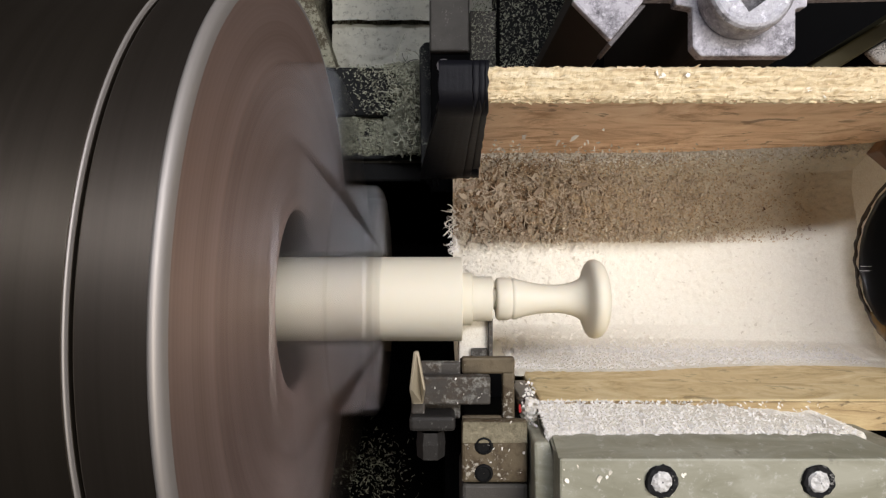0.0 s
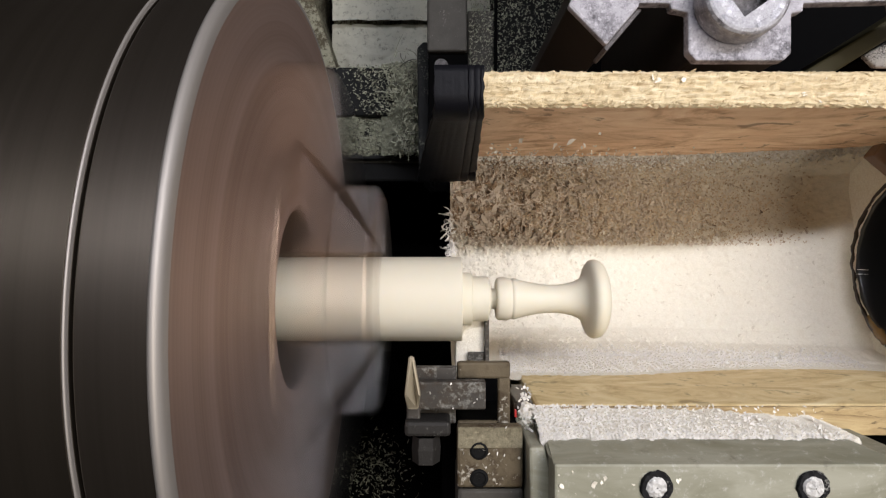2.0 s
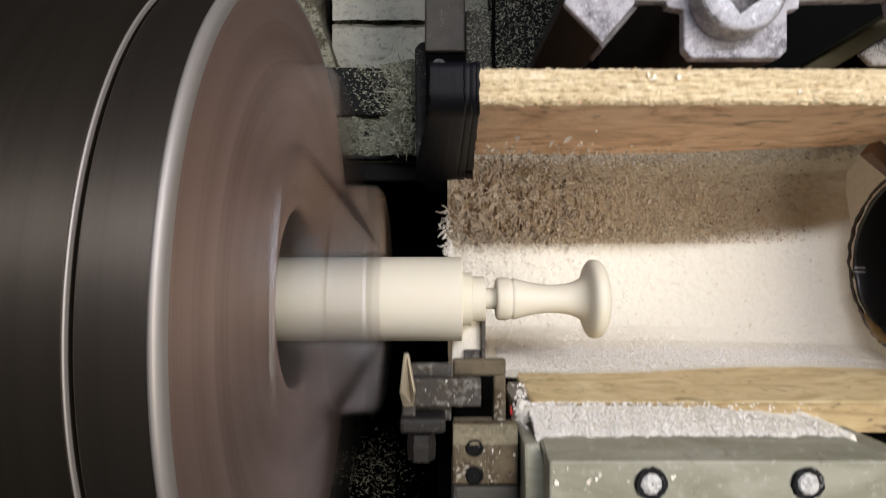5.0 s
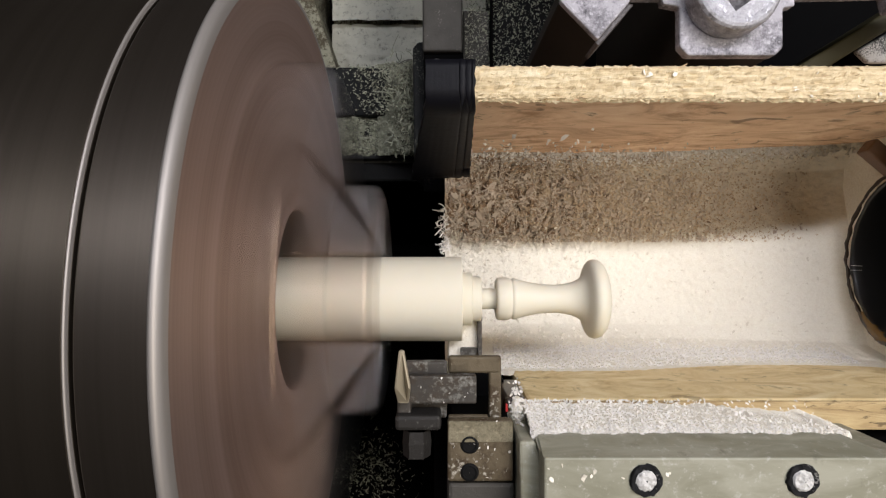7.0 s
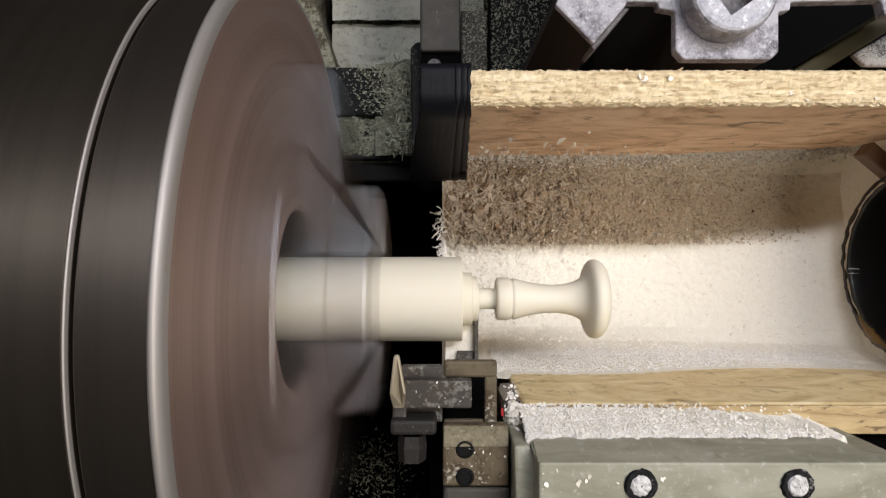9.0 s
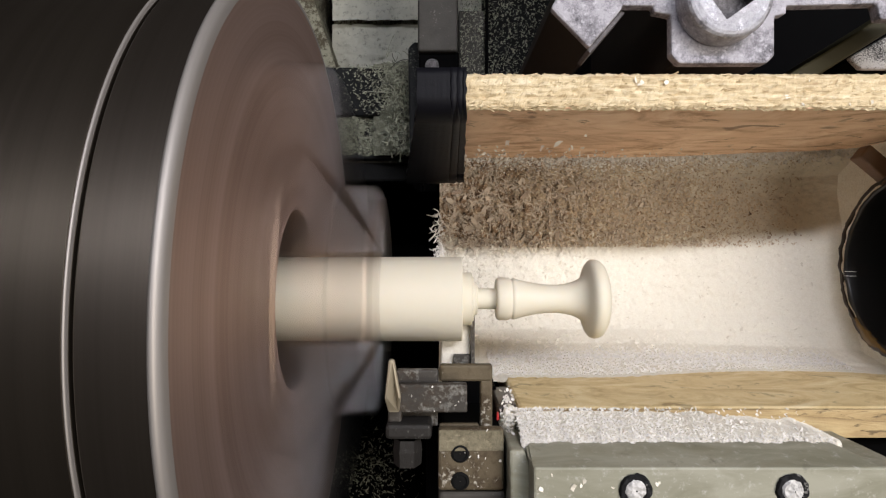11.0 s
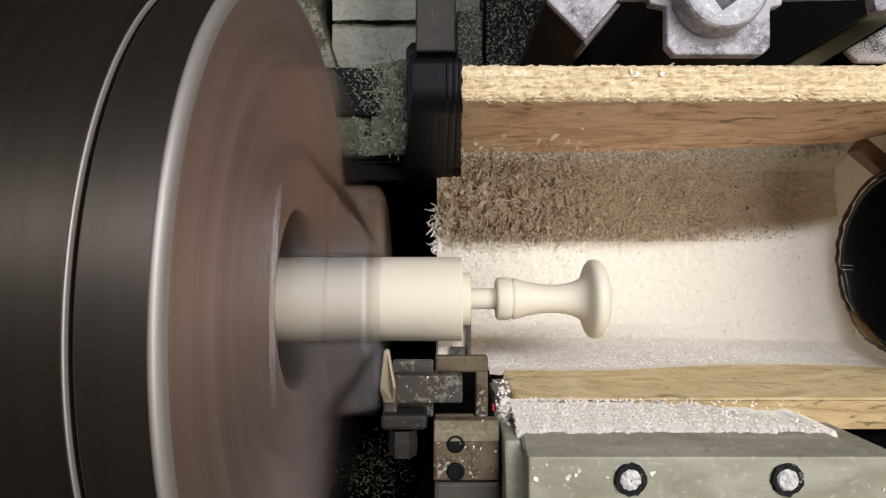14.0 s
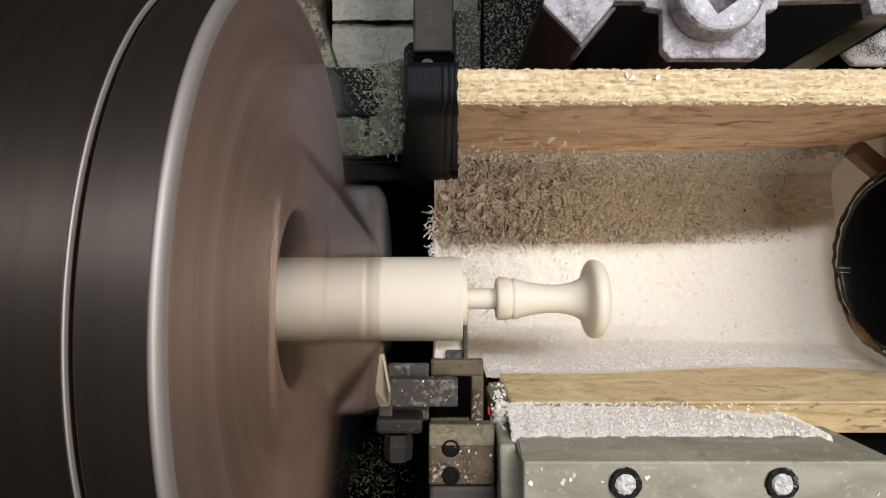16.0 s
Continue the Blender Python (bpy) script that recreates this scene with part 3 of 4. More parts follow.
def build_trough():
    tr = thing("chip_trough", (0.09, 0.0, -0.124), "wooden chip trough of sawn board, half full of dust", "chip trough")
    part("slide_base", box(0.03, 0.24, -0.05, 0.052, -0.1235, -0.095, 0.001), BLACK, tr)
    part("floor_board", box(0.006, 0.23, INNER_FRONT, INNER_BACK, -0.095, -0.084, 0.0005), DARK_BROWN, tr)
    # back wall: a brown board with a rough sawn top
    part("back_wall", box(0.0105, 0.26, INNER_BACK, 0.0515, -0.095, TOP - 0.0006, 0.0004), VENEER, tr, "brown faced chipboard wall")
    bm = bmesh.new()
    nx, ny = 420, 12
    grid = [[bm.verts.new((0.0103 + 0.2497 * i / nx, 0.0415 + 0.0103 * j / ny + (0.0004 * fbm(i * 0.6, j * 0.1, 0.9, 3.0) if j in (0, ny) else 0), TOP + 0.0007 * fbm(i * 0.2, j * 0.9, 1.0, 7.0) - (0.0012 if j in (0, ny) else 0))) for i in range(nx + 1)] for j in range(ny + 1)]
    for j in range(ny):
        for i in range(nx):
            bm.faces.new((grid[j][i], grid[j][i + 1], grid[j + 1][i + 1], grid[j + 1][i]))
    part("sawn_edge", bm, SAWN, tr, "pale rough sawn chipboard edge")
    fibres = shavings(1300, lambda g: (g.uniform(0.011, 0.18), 0.0415 + (abs(g.gauss(0, 0.0012)) if g.random() < 0.45 else g.uniform(0, 0.0100)), TOP - 0.0002), 0.0019, 0.00035, 41, 0.6, 0.1, 0.5)
    tagged(link_mesh("torn_fibre", fibres, FIBRE, tr), kind="stuff")
    part("front_wall", box(0.0275, 0.26, -0.0515, INNER_FRONT, -0.095, TOP, 0.0012), PINE, tr, "yellow pine front wall")
    # Strip of darker pine: the weaker light on the wall's top is painted in.
    part("dim_top", box(0.0276, 0.26, -0.0513, -0.0432, TOP - 0.001, TOP + 0.0008, 0.0005), DIM_PINE, tr, "darker top of the pine wall, weaker light in its colour")
    # The shadow on the wall's wooden end is put into this dark brown.
    part("wall_end", roughen(box(0.0212, 0.0275, -0.051, -0.0428, 0.006, 0.0290, 0.0012), 0.0006, 260), GLUE_AND_SHADE, tr, "pine wall's end, shadow put into its dark colour")
    # end board, with the mouth of the hose in it
    bm = bmesh.new()
    cy, cz, r, n = -0.0045, -0.0045, 0.0335, 48
    out = []
    for i in range(n):
        a = 2 * math.pi * i / n
        c, s = math.cos(a), math.sin(a)
        g = 1 / max(abs(c), abs(s))
        out.append((max(min(c * g * 0.1, INNER_BACK - cy), INNER_FRONT - cy), max(min(s * g * 0.1, 0.036), -0.09)))
    for x in (0.1705, 0.178):
        inner = [bm.verts.new((x, cy + r * math.cos(2 * math.pi * i / n), cz + r * math.sin(2 * math.pi * i / n))) for i in range(n)]
        outer = [bm.verts.new((x, cy + a, cz + b)) for a, b in out]
        for i in range(n):
            bm.faces.new((inner[i], inner[(i + 1) % n], outer[(i + 1) % n], outer[i]))
    part("end_board", bm, DUST, tr, "end board caked with dust")
    return tr


CROSSED.append(build_trough())


HEAP_Y = (-0.0435, -0.0428, -0.0421, -0.0414, -0.038, -0.033, -0.025, -0.010, 0.010, 0.025, 0.033, 0.0375, 0.0425)
HEAP_Z = (-0.002, -0.005, -0.024, -0.037, -0.0510, -0.0585, -0.0630, -0.066, -0.069, -0.0725, -0.072, -0.064, -0.056)


def heap(x, y):
    """Height of the dust in the trough: shallow in the middle, banked up steeply against both walls and the far end."""
    base = float(np.interp(y, HEAP_Y, HEAP_Z))
    if y < -0.0414:
        base -= 0.015 * ease((x - 0.05) / 0.09) * ease((-0.0414 - y) / 0.0011)
    lift = ease((x - 0.085) / 0.075)
    base += (0.006 + 0.010 * ease((y + 0.042) / 0.012)) * lift
    base += 0.012 * max(0.0, (x - 0.150) / 0.023) ** 2
    loose = 1.0 - ease((x - 0.045) / 0.05)
    deep = ease((y + 0.006) / 0.012)
    base += 0.0013 * loose * (0.35 + 0.65 * deep) * fbm(x, y, 170, 2.0, 5) + 0.0008 * fbm(x, y, 30, 5.0, 3)
    base -= 0.0042 * loose * deep * abs(fbm(x, y, 200, 12.0, 4))
    base += 0.00045 * fbm(x, y, 330, 6.0, 4)
    if y < -0.036:
        base += ease((-0.036 - y) / 0.003) * (0.0030 * abs(fbm(x, y, 190, 9.0, 5)) + 0.0014 * fbm(x, y, 520, 3.0, 3)) * max(0.4, 1 - x / 0.17)
    return base


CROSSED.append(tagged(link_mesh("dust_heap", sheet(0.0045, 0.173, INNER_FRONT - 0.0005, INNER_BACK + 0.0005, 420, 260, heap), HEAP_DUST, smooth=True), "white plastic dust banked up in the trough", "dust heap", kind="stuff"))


def front_edge(rng):
    x = 0.024 + rng.random() ** 1.25 * 0.135
    y = INNER_FRONT + 0.0002 + abs(rng.gauss(0, 0.0014))
    return (x, y, heap(x, y) + rng.random() * 0.0012)


def in_pile(spread, y0=0.003, y1=0.0405, lift=0.0003):
    def place(rng):
        for _ in range(6):
            x = 0.006 + min(abs(rng.gauss(0, spread)), 0.15)
            y = rng.uniform(y0, y1)
            if noise.noise(Vector((x * 240, y * 240, y0 * 900 + spread * 200))) > -0.05:
                break
        return (x, y, heap(x, y) + lift)
    return place


def strewn(name, me, material, label):
    CROSSED.append(tagged(link_mesh(name, me, material), label, "shavings", kind="stuff"))


strewn("curled_shavings", flakes(5600, in_pile(0.050), 0.0022, 0.0010, 21), PILE_CHIPS, "pale plastic flakes heaped in the trough")
strewn("brown_shavings", flakes(6400, in_pile(0.030, 0.006, lift=0.0001), 0.0017, 0.0009, 27), BROWN_CHIPS, "brown wood flakes mixed among pale ones")
strewn("wood_grit", flakes(12000, lambda g: (lambda x, y: (x, y, heap(x, y) + 0.0001))(0.012 + g.triangular(0, 0.150, 0.05), g.uniform(0.003, 0.041)), 0.0011, 0.0007, 29, 0.55), TAN_GRIT, "fine tan wood grit strewn over the dust, wall's shadow in its tone")
strewn("thin_wisps", shavings(520, in_pile(0.045, lift=0.0008), 0.0042, 0.00042, 25, 1.4, 0.35, 3.1416, 0.4, 0.9), PILE_CHIPS, "thin pale plastic wisps among the flakes")
strewn("broad_scraps", flakes(60, in_pile(0.024, 0.006, 0.034, 0.0008), 0.0050, 0.0019, 37, 0.4, 13), PILE_CHIPS, "broad thin scraps of pale plastic film")
strewn("wall_flecks", flakes(130, lambda g: (0.014 + abs(g.gauss(0, 0.055)), INNER_BACK - 0.0005, -0.054 + abs(g.gauss(0, 0.011))), 0.0015, 0.0008, 26, 1.0), CHIPS, "white plastic flecks stuck to the brown board")
strewn("loose_fleck", flakes(5, lambda g: (0.034 + g.uniform(-0.012, 0.030), INNER_BACK - 0.0006, -0.012 + g.uniform(-0.02, 0.012)), 0.0042, 0.0026, 38, 1.0, 9), CHIPS, "larger white flecks on the brown board")
strewn("fringe_shavings", flakes(2600, lambda g: (lambda x, y: (x, y, heap(x, y) + 0.0005))(0.012 + g.random() * 0.158, INNER_BACK - abs(g.gauss(0, 0.0022))), 0.0014, 0.0008, 28), CHIPS, "pale fringe of flakes along the brown board")
strewn("floor_flakes", flakes(2200, lambda g: (lambda x, y: (x, y, heap(x, y) - 0.0001))(0.007 + g.random() ** 1.15 * 0.155, g.uniform(-0.039, 0.010)), 0.0015, 0.0008, 36, 0.28), FLAKES, "small plastic flakes half sunk in the dust")
strewn("fine_shavings", flakes(1300, lambda g: (lambda x, y: (x, y, heap(x, y) + 0.0002))(0.006 + abs(g.gauss(0, 0.022)), g.uniform(-0.039, 0.012)), 0.0019, 0.0008, 22, 0.55), FLAKES, "white plastic flakes thick at the trough's mouth")
strewn("edge_shavings", flakes(9500, front_edge, 0.0010, 0.0005, 23, 0.8), CHIPS, "white plastic crumbs along the trough's front wall")


def clinging(rng):
    y = rng.uniform(-0.003, 0.017)
    return (0.0040 + rng.gauss(0, 0.0009), y, -0.046 - rng.random() * 0.02)


CROSSED.append(tagged(link_mesh("clinging_shavings", shavings(80, clinging, 0.0042, 0.0004, 24, 2.0, 0.8, 3.1416, 0.8, 0.6), CHIPS), "white strings of plastic clinging to the trough's edge", "shavings", kind="stuff"))


# black rubber flap hung over the end of the back wall
def build_flap():
    flap = thing("rubber_flap", (0.005, 0.047, -0.06), "black ribbed rubber flap taped over the board's end", "rubber flap")
    bm = bmesh.new()
    nx, ny = 60, 26
    rows = []
    for j in range(ny + 1):
        v = j / ny
        row = []
        for i in range(nx + 1):
            u = i / nx
            rib = 0.00030 * math.exp(-((u - 0.74) / 0.02) ** 2) + 0.00035 * math.exp(-((u - 0.88) / 0.025) ** 2) + 0.00003 * noise.noise(Vector((u * 16, v * 1.5, 2.0)))
            if v < 0.2:
                y, z = 0.0522 - 0.0105 * v / 0.2, TOP + 0.0022 + rib
            else:
                s = (v - 0.2) / 0.8
                y, z = 0.0405 - 0.0088 * s ** 1.3 + rib, TOP + 0.0022 - 0.090 * s
            tear = 0.006 * noise.noise(Vector((u * 14, 3.0, 0))) * (v > 0.97)
            xl = -0.0013 - 0.0088 * max(0.0, (v - 0.2) / 0.8)
            xr = 0.0126 + 0.0023 * max(0.0, (v - 0.2) / 0.8)
            fray = 0.0007 * noise.noise(Vector((v * 23, u * 3, 5.0))) * (1.0 if u < 0.01 or u > 0.99 else 0.25)
            row.append(bm.verts.new((xl + (xr - xl) * u + fray, y, z + tear - (0.010 * (0.5 - u) if v > 0.9 else 0))))
        rows.append(row)
    for a, b in zip(rows, rows[1:]):
        for i in range(nx):
            bm.faces.new((a[i], a[i + 1], b[i + 1], b[i]))
    ob = part("sheet", bm, RUBBER, flap, smooth=True)
    solid = ob.modifiers.new("thickness", "SOLIDIFY")
    solid.thickness = 0.0016
    # frayed strands at the bottom
    for i, dx in enumerate((-0.0075, -0.0055, -0.0065, -0.0035)):
        part("frayed_strand", roughen(box(dx, dx + 0.0011, 0.0305, 0.0315, -0.084 - 0.005 * (i % 3), -0.058, 0.0003, 1), 0.0006, 400), RUBBER, flap)
    return flap


CROSSED.append(build_flap())


# vacuum hose in the end of the trough
def build_hose():
    hose = thing("vacuum_hose", (0.174, -0.0045, -0.0045), "black ribbed vacuum hose glued into the trough's end", "hose")
    prof = [(0.166, 0.0318), (0.1662, 0.0306)]
    for i in range(40):
        prof.append((0.167 + i * 0.0025, 0.0306 - (0.0012 if i % 2 else 0.0)))
    bm = turned(prof, (-0.0045, -0.0045), 72, close=False)
    for v in bm.verts:
        if v.co.x < 0.1668:
            v.co.x += 0.0007 * noise.noise(v.co * 180)
    tube_ob = part("hose_wall", bm, HOSE, hose, smooth=True)
    sol = tube_ob.modifiers.new("thickness", "SOLIDIFY")
    sol.thickness = 0.002
    sol.offset = 1
    for y0 in (-0.0069, -0.0087):
        part("stray_thread", roughen(box(0.1648, 0.1690, y0, y0 + 0.00018, -0.0338, -0.0336, 0), 0.0004, 500), CHIPS, hose, "white plastic thread")
    part("hose_back", turned([(0.266, 0.001), (0.266, 0.033)], (-0.0045, -0.0045), 48, close=False), BLACK, hose)
    bm = bmesh.new()
    rings = []
    for i in range(15):
        a = -2.86 + 0.62 * i / 14
        fat = 0.0006 + 0.0015 * math.sin(math.pi * i / 14) * (1 + 0.5 * noise.noise(Vector((i * 0.7, 0, 0))))
        m = Vector((0.1665, -0.0045 + 0.0326 * math.cos(a), -0.0045 + 0.0326 * math.sin(a)))
        out = Vector((0, math.cos(a), math.sin(a)))
        rings.append([bm.verts.new(m + (out * math.cos(q) + Vector((1, 0, 0)) * math.sin(q)) * fat) for q in (0, 0.8, 1.6, 2.4, 3.1, 3.9, 4.7, 5.5)])
    for p, q in zip(rings, rings[1:]):
        for i in range(8):
            bm.faces.new((p[i], p[(i + 1) % 8], q[(i + 1) % 8], q[i]))
    part("glue_bead", bm, GLUE, hose, "amber hot glue bead", True)
    bm = turned([(0.1652, 0.0322), (0.1649, 0.0331), (0.1655, 0.0337), (0.1668, 0.0335)], (-0.0045, -0.0045), 120, close=False)
    part("ragged_rim", roughen(bm, 0.0009, 330), GLUE_AND_SHADE, hose, "ragged brown rim of old glue", True)
    bm = box(0.1605, 0.196, 0.0325, 0.0385, -0.020, -0.014, 0.0006)
    bmesh.ops.rotate(bm, verts=bm.verts, cent=(0.1625, 0.0390, -0.017), matrix=Matrix.Rotation(radians(-40), 3, "Z"))
    part("tape", bm, CARDBOARD, hose, "strip of brown tape")
    return hose


CROSSED.append(build_hose())


# ---- rear toolpost ----
def build_rear_post():
    post = thing("rear_toolpost", (0.1, 0.09, -0.124), "dust-coated steel rear toolpost with large socket bolt", "toolpost")
    z = 0.030
    part("base", box(0.0674, 0.26, 0.0535, 0.24, -0.1235, -0.075, 0.001), BLACK, post)
    part("corner_block", prism([(0.0370, 0.0710), (0.0480, 0.0597), (0.0573, 0.0707), (0.0624, 0.0859), (0.0446, 0.0859)], z - 0.003, z, 0.0008), POST_STEEL, post, "rotated square block")
    # Block side and plate body are much darker than the thin tops.
    part("block_side", prism([(0.0378, 0.0725), (0.0492, 0.0609), (0.0588, 0.0722), (0.0556, 0.0863), (0.0424, 0.0863)], -0.085, z - 0.003, 0.0004), DARK_BROWN, post)
    part("top_plate", prism([(0.0487, 0.0810), (0.0511, 0.0717), (0.0665, 0.0717), (0.0665, 0.0700), (0.0715, 0.0691), (0.0715, 0.0578), (0.0738, 0.0552), (0.0988, 0.0552), (0.1011, 0.0574), (0.1011, 0.0688), (0.1045, 0.0694), (0.1045, 0.0717), (0.1304, 0.0723), (0.1314, 0.0679), (0.160, 0.0679), (0.160, 0.0810)], z - 0.004, z, 0.0006), POST_STEEL, post, "notched top plate")
    part("plate_body", box(0.0749, 0.1020, 0.0571, 0.24, -0.076, z - 0.0045, 0.001), DARK_BROWN, post)
    c = (0.0847, 0.0718)
    bolt = part("bolt_head", turned([(z - 0.001, 0.0114), (z + 0.001, 0.0122), (0.0362, 0.0122), (0.0374, 0.0119), (0.0381, 0.0113), (0.0384, 0.0105), (0.0383, 0.0098), (0.0381, 0.0088)], c, 96, "z", False), BOLT_STEEL, post, "bright round bolt head")
    bm = bmesh.new()
    n, half = 64, 0.0052
    loops = []
    for zz, inner in ((0.0381, False), (0.0380, True), (0.0325, True)):
        ring = []
        for i in range(n):
            a = 2 * math.pi * i / n
            rr = half / max(abs(math.cos(a)), abs(math.sin(a))) if inner else 0.0089
            ring.append(bm.verts.new((c[0] + rr * math.cos(a + 0.62), c[1] + rr * math.sin(a + 0.62), zz)))
        loops.append(ring)
    top = bmesh.new()
    rim = [[top.verts.new(v.co) for v in ring] for ring in loops[:2]]
    for i in range(n):
        top.faces.new((rim[0][i], rim[0][(i + 1) % n], rim[1][(i + 1) % n], rim[1][i]))
        bm.faces.new((loops[1][i], loops[1][(i + 1) % n], loops[2][(i + 1) % n], loops[2][i]))
    bm.faces.new(loops[-1])
    bmesh.ops.delete(bm, geom=loops[0], context="VERTS")
    part("bolt_top", top, BOLT_STEEL, bolt, "bright dusty bolt face")
    part("square_socket", bm, SOCKET_STEEL, bolt, "dark square socket")
    bm = box(0.095, 0.19, 0.066, 0.0715, -0.015, 0.006, 0.0008)
    bmesh.ops.rotate(bm, verts=bm.verts, cent=(0.14, 0.068, 0), matrix=Matrix.Rotation(radians(32), 3, "Z"))
    part("brace", bm, OLIVE, post, "dark diagonal brace")
    part("side_pad", prism([(0.1438, 0.0670), (0.1480, 0.0630), (0.24, 0.0627), (0.24, 0.0790), (0.1650, 0.0790)], -0.0035, -0.001, 0.0008), PAD_STEEL, post)
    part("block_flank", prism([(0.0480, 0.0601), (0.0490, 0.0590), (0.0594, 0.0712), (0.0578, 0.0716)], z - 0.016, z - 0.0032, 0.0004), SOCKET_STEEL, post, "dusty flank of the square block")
    # Black body: shade below the pad is put into its colour.
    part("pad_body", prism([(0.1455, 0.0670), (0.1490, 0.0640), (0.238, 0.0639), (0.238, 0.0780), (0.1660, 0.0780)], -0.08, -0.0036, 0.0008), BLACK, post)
    return post


CROSSED.append(build_rear_post())


# ---- front tool holder and tools ----
def build_holder():
    h = thing("tool_holder", (0.02, -0.06, -0.124), "worn steel tool holder block with clamp and screws", "tool holder")
    z = 0.038
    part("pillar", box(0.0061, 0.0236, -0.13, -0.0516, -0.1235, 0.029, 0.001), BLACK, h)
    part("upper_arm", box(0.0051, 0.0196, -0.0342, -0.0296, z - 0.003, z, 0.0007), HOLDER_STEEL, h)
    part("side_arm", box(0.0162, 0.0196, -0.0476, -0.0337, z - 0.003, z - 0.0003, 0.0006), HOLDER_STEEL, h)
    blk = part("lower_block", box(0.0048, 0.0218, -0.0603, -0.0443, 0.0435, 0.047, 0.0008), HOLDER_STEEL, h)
    # Set-back black body puts the shade under the block into its colour.
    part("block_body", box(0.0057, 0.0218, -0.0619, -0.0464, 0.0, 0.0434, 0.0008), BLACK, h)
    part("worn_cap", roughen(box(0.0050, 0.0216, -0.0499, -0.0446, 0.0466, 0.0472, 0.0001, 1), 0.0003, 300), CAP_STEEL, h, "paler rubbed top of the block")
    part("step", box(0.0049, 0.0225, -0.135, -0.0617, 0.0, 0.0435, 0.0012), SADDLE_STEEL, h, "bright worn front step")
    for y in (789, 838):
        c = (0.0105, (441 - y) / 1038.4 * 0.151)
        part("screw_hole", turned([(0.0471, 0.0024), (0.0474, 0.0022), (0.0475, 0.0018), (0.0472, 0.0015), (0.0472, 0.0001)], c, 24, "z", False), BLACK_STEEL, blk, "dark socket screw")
    # Black box in the slot stands in for the shade inside it.
    part("slot_shade", box(0.0058, 0.0207, -0.0516, -0.0367, 0.0, 0.014, 0.0004), BLACK, h)
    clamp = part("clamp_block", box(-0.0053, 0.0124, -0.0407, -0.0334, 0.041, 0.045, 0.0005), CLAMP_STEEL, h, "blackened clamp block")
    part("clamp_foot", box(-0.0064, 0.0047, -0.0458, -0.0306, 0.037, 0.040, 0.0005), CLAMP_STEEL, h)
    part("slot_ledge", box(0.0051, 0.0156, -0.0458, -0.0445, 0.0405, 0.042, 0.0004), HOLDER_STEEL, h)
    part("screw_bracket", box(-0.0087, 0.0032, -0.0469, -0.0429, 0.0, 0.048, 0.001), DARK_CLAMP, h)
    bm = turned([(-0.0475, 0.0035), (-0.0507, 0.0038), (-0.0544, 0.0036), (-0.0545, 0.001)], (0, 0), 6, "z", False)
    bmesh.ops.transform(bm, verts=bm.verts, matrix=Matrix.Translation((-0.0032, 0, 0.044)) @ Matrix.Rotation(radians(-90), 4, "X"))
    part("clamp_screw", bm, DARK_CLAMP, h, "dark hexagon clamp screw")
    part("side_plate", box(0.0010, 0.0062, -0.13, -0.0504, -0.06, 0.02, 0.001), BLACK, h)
    return h


CROSSED.append(build_holder())


def build_spare_tool():
    t = thing("spare_tool_bit", (-0.0068, -0.0331, 0.03), "straw-tinted pointed tool bit in the clamp", "tool bit")
    z = 0.054
    bm = prism([(-0.0073, -0.0253), (-0.0060, -0.0252), (-0.0043, -0.0345), (-0.0050, -0.0393), (-0.0078, -0.0393), (-0.0083, -0.0345)], 0.052, z, 0.0005)
    for v in bm.verts:
        if v.co.y < -0.0359:
            v.co.z -= 0.004
    part("blade", bm, BRASS, t)
    part("shank", box(-0.0083, -0.0047, -0.0433, -0.0340, 0.034, 0.0455, 0.0006), CLAMP_STEEL, t)
    return t


CROSSED.append(build_spare_tool())


def build_cutter():
    c = thing("grooving_tool", (0.012, -0.03, 0.0), "dark grooving blade on a dust-caked support plate", "cutting tool")
    part("blade", box(0.0154, 0.0168, -0.0494, -0.0203, -0.012, 0.0, 0.0002), CLAMP_STEEL, c, "thin dark blade")
    part("support_plate", roughen(box(0.0054, 0.0156, -0.0504, -0.021, -0.016, -0.003, 0.0006, 2), 0.0002, 500), DUST, c, "plate caked with white dust")
    part("clamp_foot", box(0.0096, 0.0153, -0.0420, -0.0339, -0.01, -0.001, 0.0004), CLAMP_STEEL, c)
    part("shank", box(0.0072, 0.0231, -0.07, -0.0418, -0.02, 0.011, 0.0006), BLACK, c)
    return c


CROSSED.append(build_cutter())


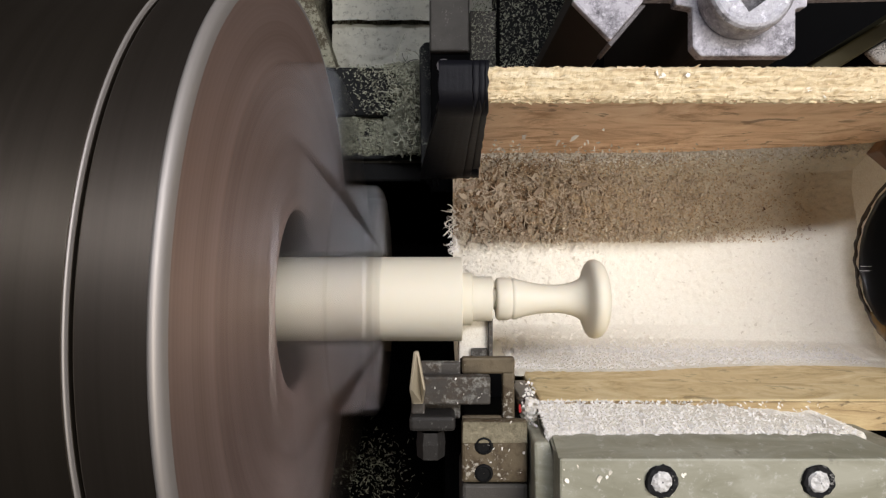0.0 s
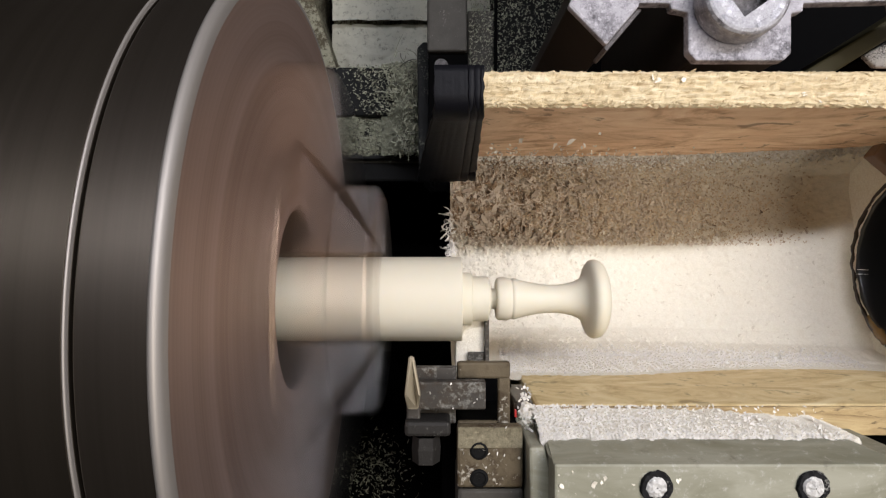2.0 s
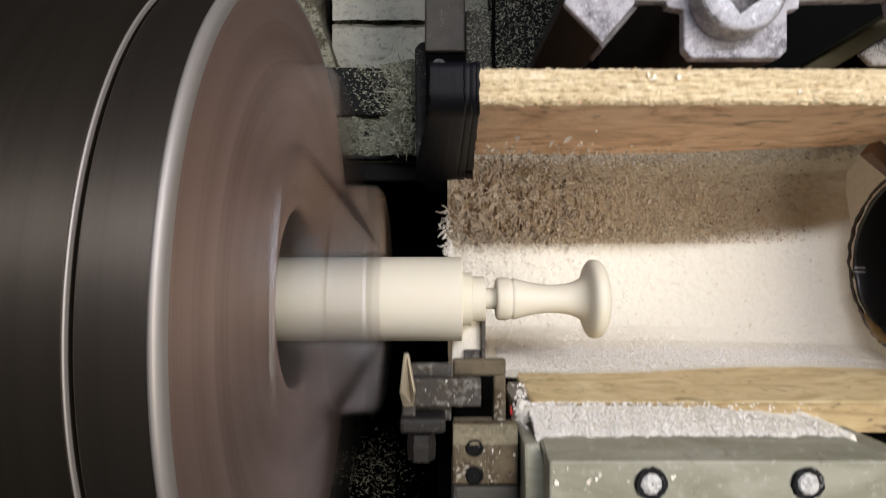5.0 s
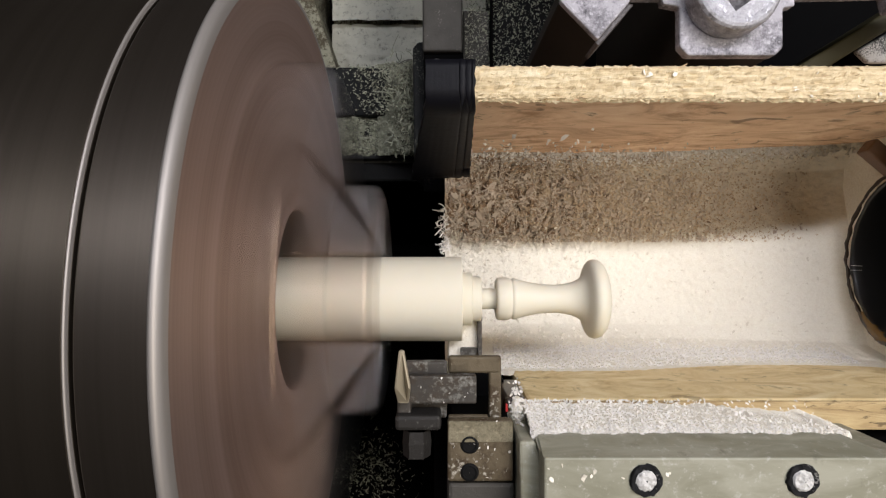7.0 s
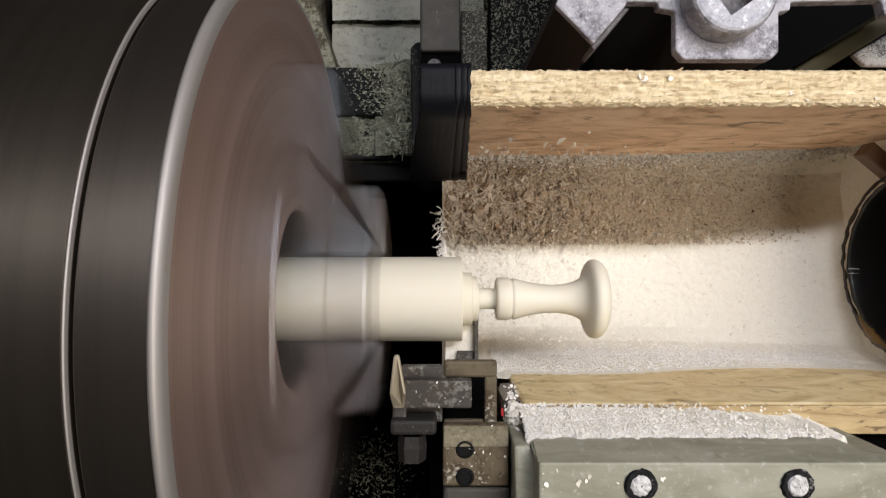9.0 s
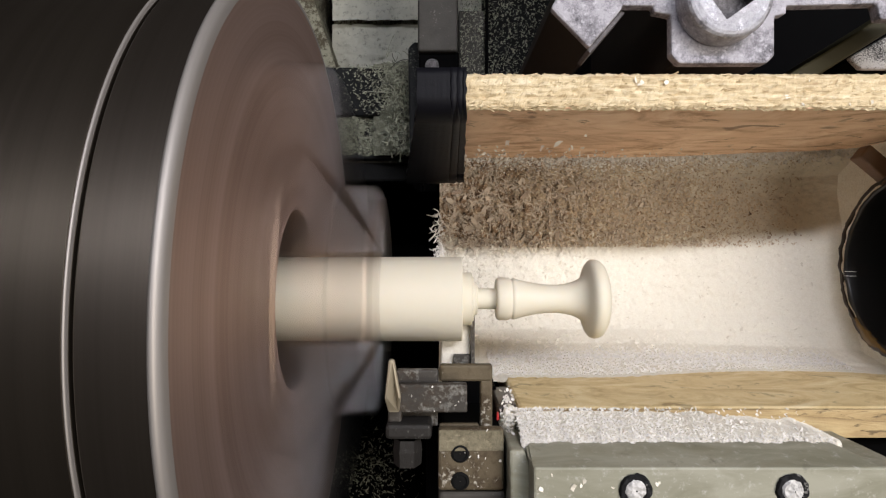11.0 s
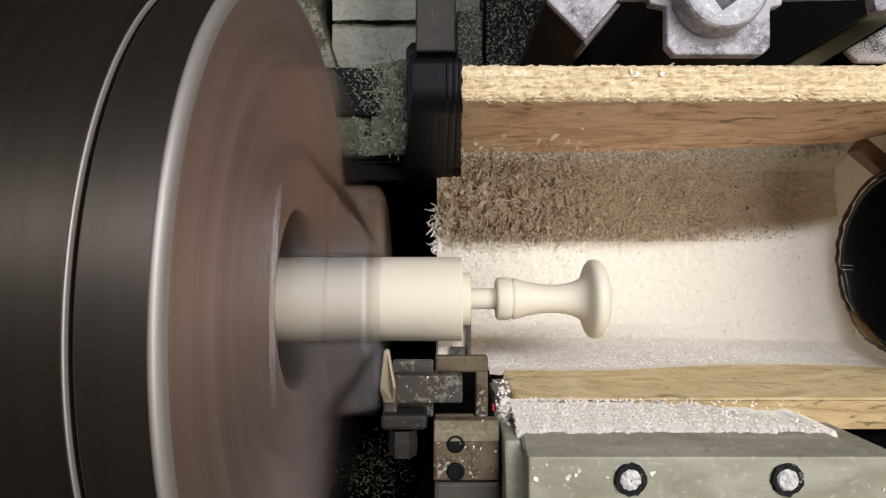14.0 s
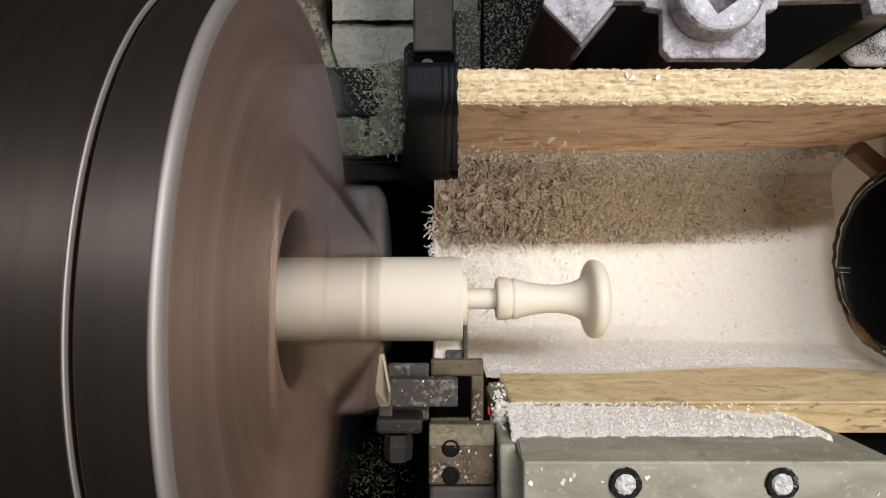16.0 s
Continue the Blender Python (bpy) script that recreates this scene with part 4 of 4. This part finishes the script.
def build_bar():
    b = thing("clamp_bar", (0.11, -0.07, -0.124), "grey-green steel toolpost bar with two socket screws", "toolpost")
    z = 0.060
    part("pillar", box(0.035, 0.15, -0.16, -0.056, -0.1235, 0.02, 0.001), BLACK, b)
    part("body", prism([(0.0274, -0.0493), (0.1157, -0.0493), (0.1204, -0.0543), (0.1204, -0.0756), (0.0274, -0.0756)], 0.0, z, 0.0006), BAR_PAINT, b)
    part("sloped_edge", wedge(0.0272, 0.1045, -0.0473, 0.0268, 0.1098, -0.0494, 0.049, z), BAR_PAINT, b)
    part("end_plate", prism([(0.0225, -0.0479), (0.0264, -0.0479), (0.0281, -0.0530), (0.0281, -0.0786), (0.0233, -0.0786)], 0.0, 0.0525, 0.0008), BAR_PAINT, b, "grey end plate")
    for x in (1170, 1447):
        c = ((x - 784) / 1038.4 * 0.138, -0.0546)
        s = part("socket_screw", roughen(turned([(z + 0.0002, 0.0039), (z + 0.0008, 0.0036), (z + 0.0008, 0.0028), (z + 0.0004, 0.0025), (z + 0.0003, 0.0001)], c, 56, "z", False), 0.0004, 750), SCREW_BLACK, b, "black socket screw filled with dust")
        part("dust_plug", roughen(turned([(z + 0.0004, 0.0026), (z + 0.0009, 0.0021), (z + 0.0011, 0.0012), (z + 0.0012, 0.0002)], c, 32, "z", False), 0.0004, 1100), PLUG_DUST, s)
    return b


def wedge(xa0, xa1, ya, xb0, xb1, yb, za, zb):
    """A sloping strip from the low line a to the high line b, with a body under it."""
    bm = bmesh.new()
    v = [bm.verts.new(c) for c in ((xa0, ya, za), (xa1, ya, za), (xb1, yb, zb), (xb0, yb, zb), (xa0, ya, 0.0), (xa1, ya, 0.0), (xb1, yb, 0.0), (xb0, yb, 0.0))]
    for q in ((0, 1, 2, 3), (4, 5, 6, 7), (0, 1, 5, 4), (1, 2, 6, 5), (2, 3, 7, 6), (3, 0, 4, 7)):
        bm.faces.new([v[i] for i in q])
    bmesh.ops.bevel(bm, geom=bm.edges[:], offset=0.0005, segments=2, affect="EDGES")
    return bm


CROSSED.append(build_bar())


def ledge(x, y):
    rise = max(0.0, min(1.0, (-0.0428 - y) / 0.0045))
    return 0.0332 + 0.0150 * rise * rise * (3 - 2 * rise) + 0.0013 * fbm(x, y, 260, 8.0, 6) + 0.0007 * fbm(x, y, 520, 2.0, 3)


def dust_ledge():
    x0, x1 = 0.0262, 0.108
    y1 = lambda x: -0.0420 - 0.0045 * max(0, (x - 0.055) / 0.05) + 0.0012 * fbm(x, 0, 160, 3.0)
    me = sheet(x0, x1, -0.0492, -0.0434, 280, 34, lambda x, y: ledge(x, y) if y < y1(x) else 0.0285)
    return tagged(link_mesh("ledge_dust", me, DUST, smooth=True), "ridge of white dust along the front wall", "dust heap", kind="stuff")


CROSSED.append(dust_ledge())


def on_ledge(rng):
    x = 0.0262 + rng.random() ** 1.25 * 0.080
    y = -0.0462 + rng.gauss(0, 0.0018) - 0.003 * max(0, (x - 0.055) / 0.05)
    y = max(-0.0489, min(y, -0.0428))
    return (x, y, ledge(x, y))


CROSSED.append(tagged(link_mesh("ledge_shavings", flakes(8000, on_ledge, 0.0010, 0.0005, 31, 0.8), CHIPS), "white plastic crumbs on the ridge of dust", "shavings", kind="stuff"))


def on_holder(rng):
    if rng.random() < 0.55:
        return (rng.gauss(0.0231, 0.0008), rng.uniform(-0.0622, -0.0379), 0.034 + rng.random() * 0.004)
    if rng.random() < 0.5:
        return (rng.uniform(-0.0047, 0.0118), rng.uniform(-0.0402, -0.0339), 0.0449)
    return (rng.uniform(0.0055, 0.0212), rng.uniform(-0.0598, -0.0449), 0.0469)


CROSSED.append(tagged(link_mesh("holder_crumbs", shavings(60, on_holder, 0.0008, 0.0006, 32), CHIPS), "white plastic crumbs on the tool holder", "shavings", kind="stuff"))


def gap_mound():
    bm = bmesh.new()
    bmesh.ops.create_icosphere(bm, subdivisions=5, radius=1.0)
    for v in bm.verts:
        p = Vector((v.co.x * 0.0024, v.co.y * 0.0060, v.co.z * 0.006)) + Vector((0.0246, -0.0490, 0.030))
        v.co = p + Vector(noise.noise_vector(p * 420)) * 0.0012 + Vector(noise.noise_vector(p * 1100)) * 0.0006
    return tagged(part("dust_mound", bm, DUST), "fluffy white dust packed between holder and bar", "dust heap", kind="stuff")


CROSSED.append(gap_mound())


def on_bar(rng):
    x = 0.0276 + rng.random() ** 1.7 * 0.085
    return (x, rng.uniform(-0.0583, -0.0498), 0.0599)


CROSSED.append(tagged(link_mesh("bar_crumbs", flakes(16, on_bar, 0.0012, 0.0009, 34, 0.4), FLAKES), "white plastic crumbs scattered on the clamp bar", "shavings", kind="stuff"))


def on_sawn(rng):
    return (0.012 + rng.random() ** 1.5 * 0.14, 0.0420 + rng.random() * 0.0092, TOP + 0.0003)


CROSSED.append(tagged(link_mesh("wall_top_crumbs", flakes(9, on_sawn, 0.0018, 0.0010, 35, 0.4), FLAKES), "white plastic curls caught on the sawn board edge", "shavings", kind="stuff"))


def gap_crumb(rng):
    y = rng.uniform(-0.0546, -0.0379)
    return (rng.gauss(0.0245, 0.0011), y, 0.026 + rng.random() * 0.016)


CROSSED.append(tagged(link_mesh("gap_crumbs", shavings(130, gap_crumb, 0.0011, 0.0006, 33), CHIPS), "fluffy white crumbs packed between holder and bar", "shavings", kind="stuff"))


def red_scrap():
    x, y = 0.0211, -0.0438
    bm = box(x - 0.0003, x + 0.0003, y - 0.0010, y + 0.0010, 0.0362, 0.0372, 0.0001)
    return tagged(part("plastic_scrap", roughen(bm, 0.0004, 700), RED), "tiny red plastic scrap caught beside the holder", "scrap")


CROSSED.append(red_scrap())


# ---- movement ----
def motions():
    # the spindle turns steadily
    spin = [(i / FPS, 20.0 + i * 86.75) for i in range(0, 16 * FPS + 1)]
    walk(chuck, [(t, pose(FACE_X, AXIS_Y, 0, a)) for t, a in spin])
    walk(work, [(t, pose(0, AXIS_Y, 0, a)) for t, a in spin])

    # each pass: feed in slowly, draw back quickly, step along the bed, feed again
    unit = 0.0001600
    ends = [0.24, 2.52, 4.82, 7.12, 9.43, 11.75, 14.04, 16.33]
    steps = [7.6, 15.2, 22.8, 30.4, 38.0, 45.6, 53.2]
    along, across = [(0.0, 0.0)], [(0.0, 0.3)]
    for n, e in enumerate(ends[:-1]):
        last = steps[n - 1] if n else 0.0
        along += [(e + 0.41, -last), (e + 0.53, -(last + steps[n]) / 2), (e + 0.66, -steps[n])]
        across += [(e, 3.0), (e + 0.14, 0.2), (e + 0.21, -6.3), (e + 0.285, -7.6), (e + 0.36, -25.6), (e + 0.40, -27.6), (e + 0.46, -33.4), (e + 0.60, -31.5)]
        nxt = ends[n + 1]
        across += [(e + 0.60 + (nxt - e - 0.60) * q, -31.5 + 34.5 * q) for q in (0.25, 0.5, 0.75)]
    along = [r for r in along if r[0] <= 16.0] + [(16.0, -steps[-1])]
    across = [r for r in across if r[0] < 16.0] + [(16.0, -3.6)]
    times = sorted({round(t, 3) for t, _ in along} | {round(t, 3) for t, _ in across})

    def at(rows, t):
        return float(np.interp(t, [r[0] for r in rows], [r[1] for r in rows])) * unit

    for ob in CARRIED:
        b = ob.location.copy()
        walk(ob, [(t, pose(b.x + at(along, t), b.y, b.z)) for t in times])
    for ob in CROSSED:
        b = ob.location.copy()
        walk(ob, [(t, pose(b.x + at(along, t), b.y + at(across, t), b.z)) for t in times])

    # the steps on the bar shrink back as each pass cuts them away
    first = (0.0097, 0.0164, 0.0164)
    for ob, x0, lag in zip(collars, first, ((0.25, 0.45), (0.35, 0.6), (0.65, 0.9))):
        rows = [(0.0, x0)]
        x = x0
        for n in range(len(steps)):
            a, b = ends[n], ends[n + 1]
            goal = min(x0, 0.0164 - steps[n] * unit)
            t0, t1 = a + (b - a) * lag[0], a + (b - a) * lag[1]
            rows += [(t0, x), (t1, goal)]
            x = goal
        rows = [r for r in rows if r[0] < 16.0] + [(16.0, x)]
        walk(ob, [(t, pose(v, 0, 0)) for t, v in rows])


motions()
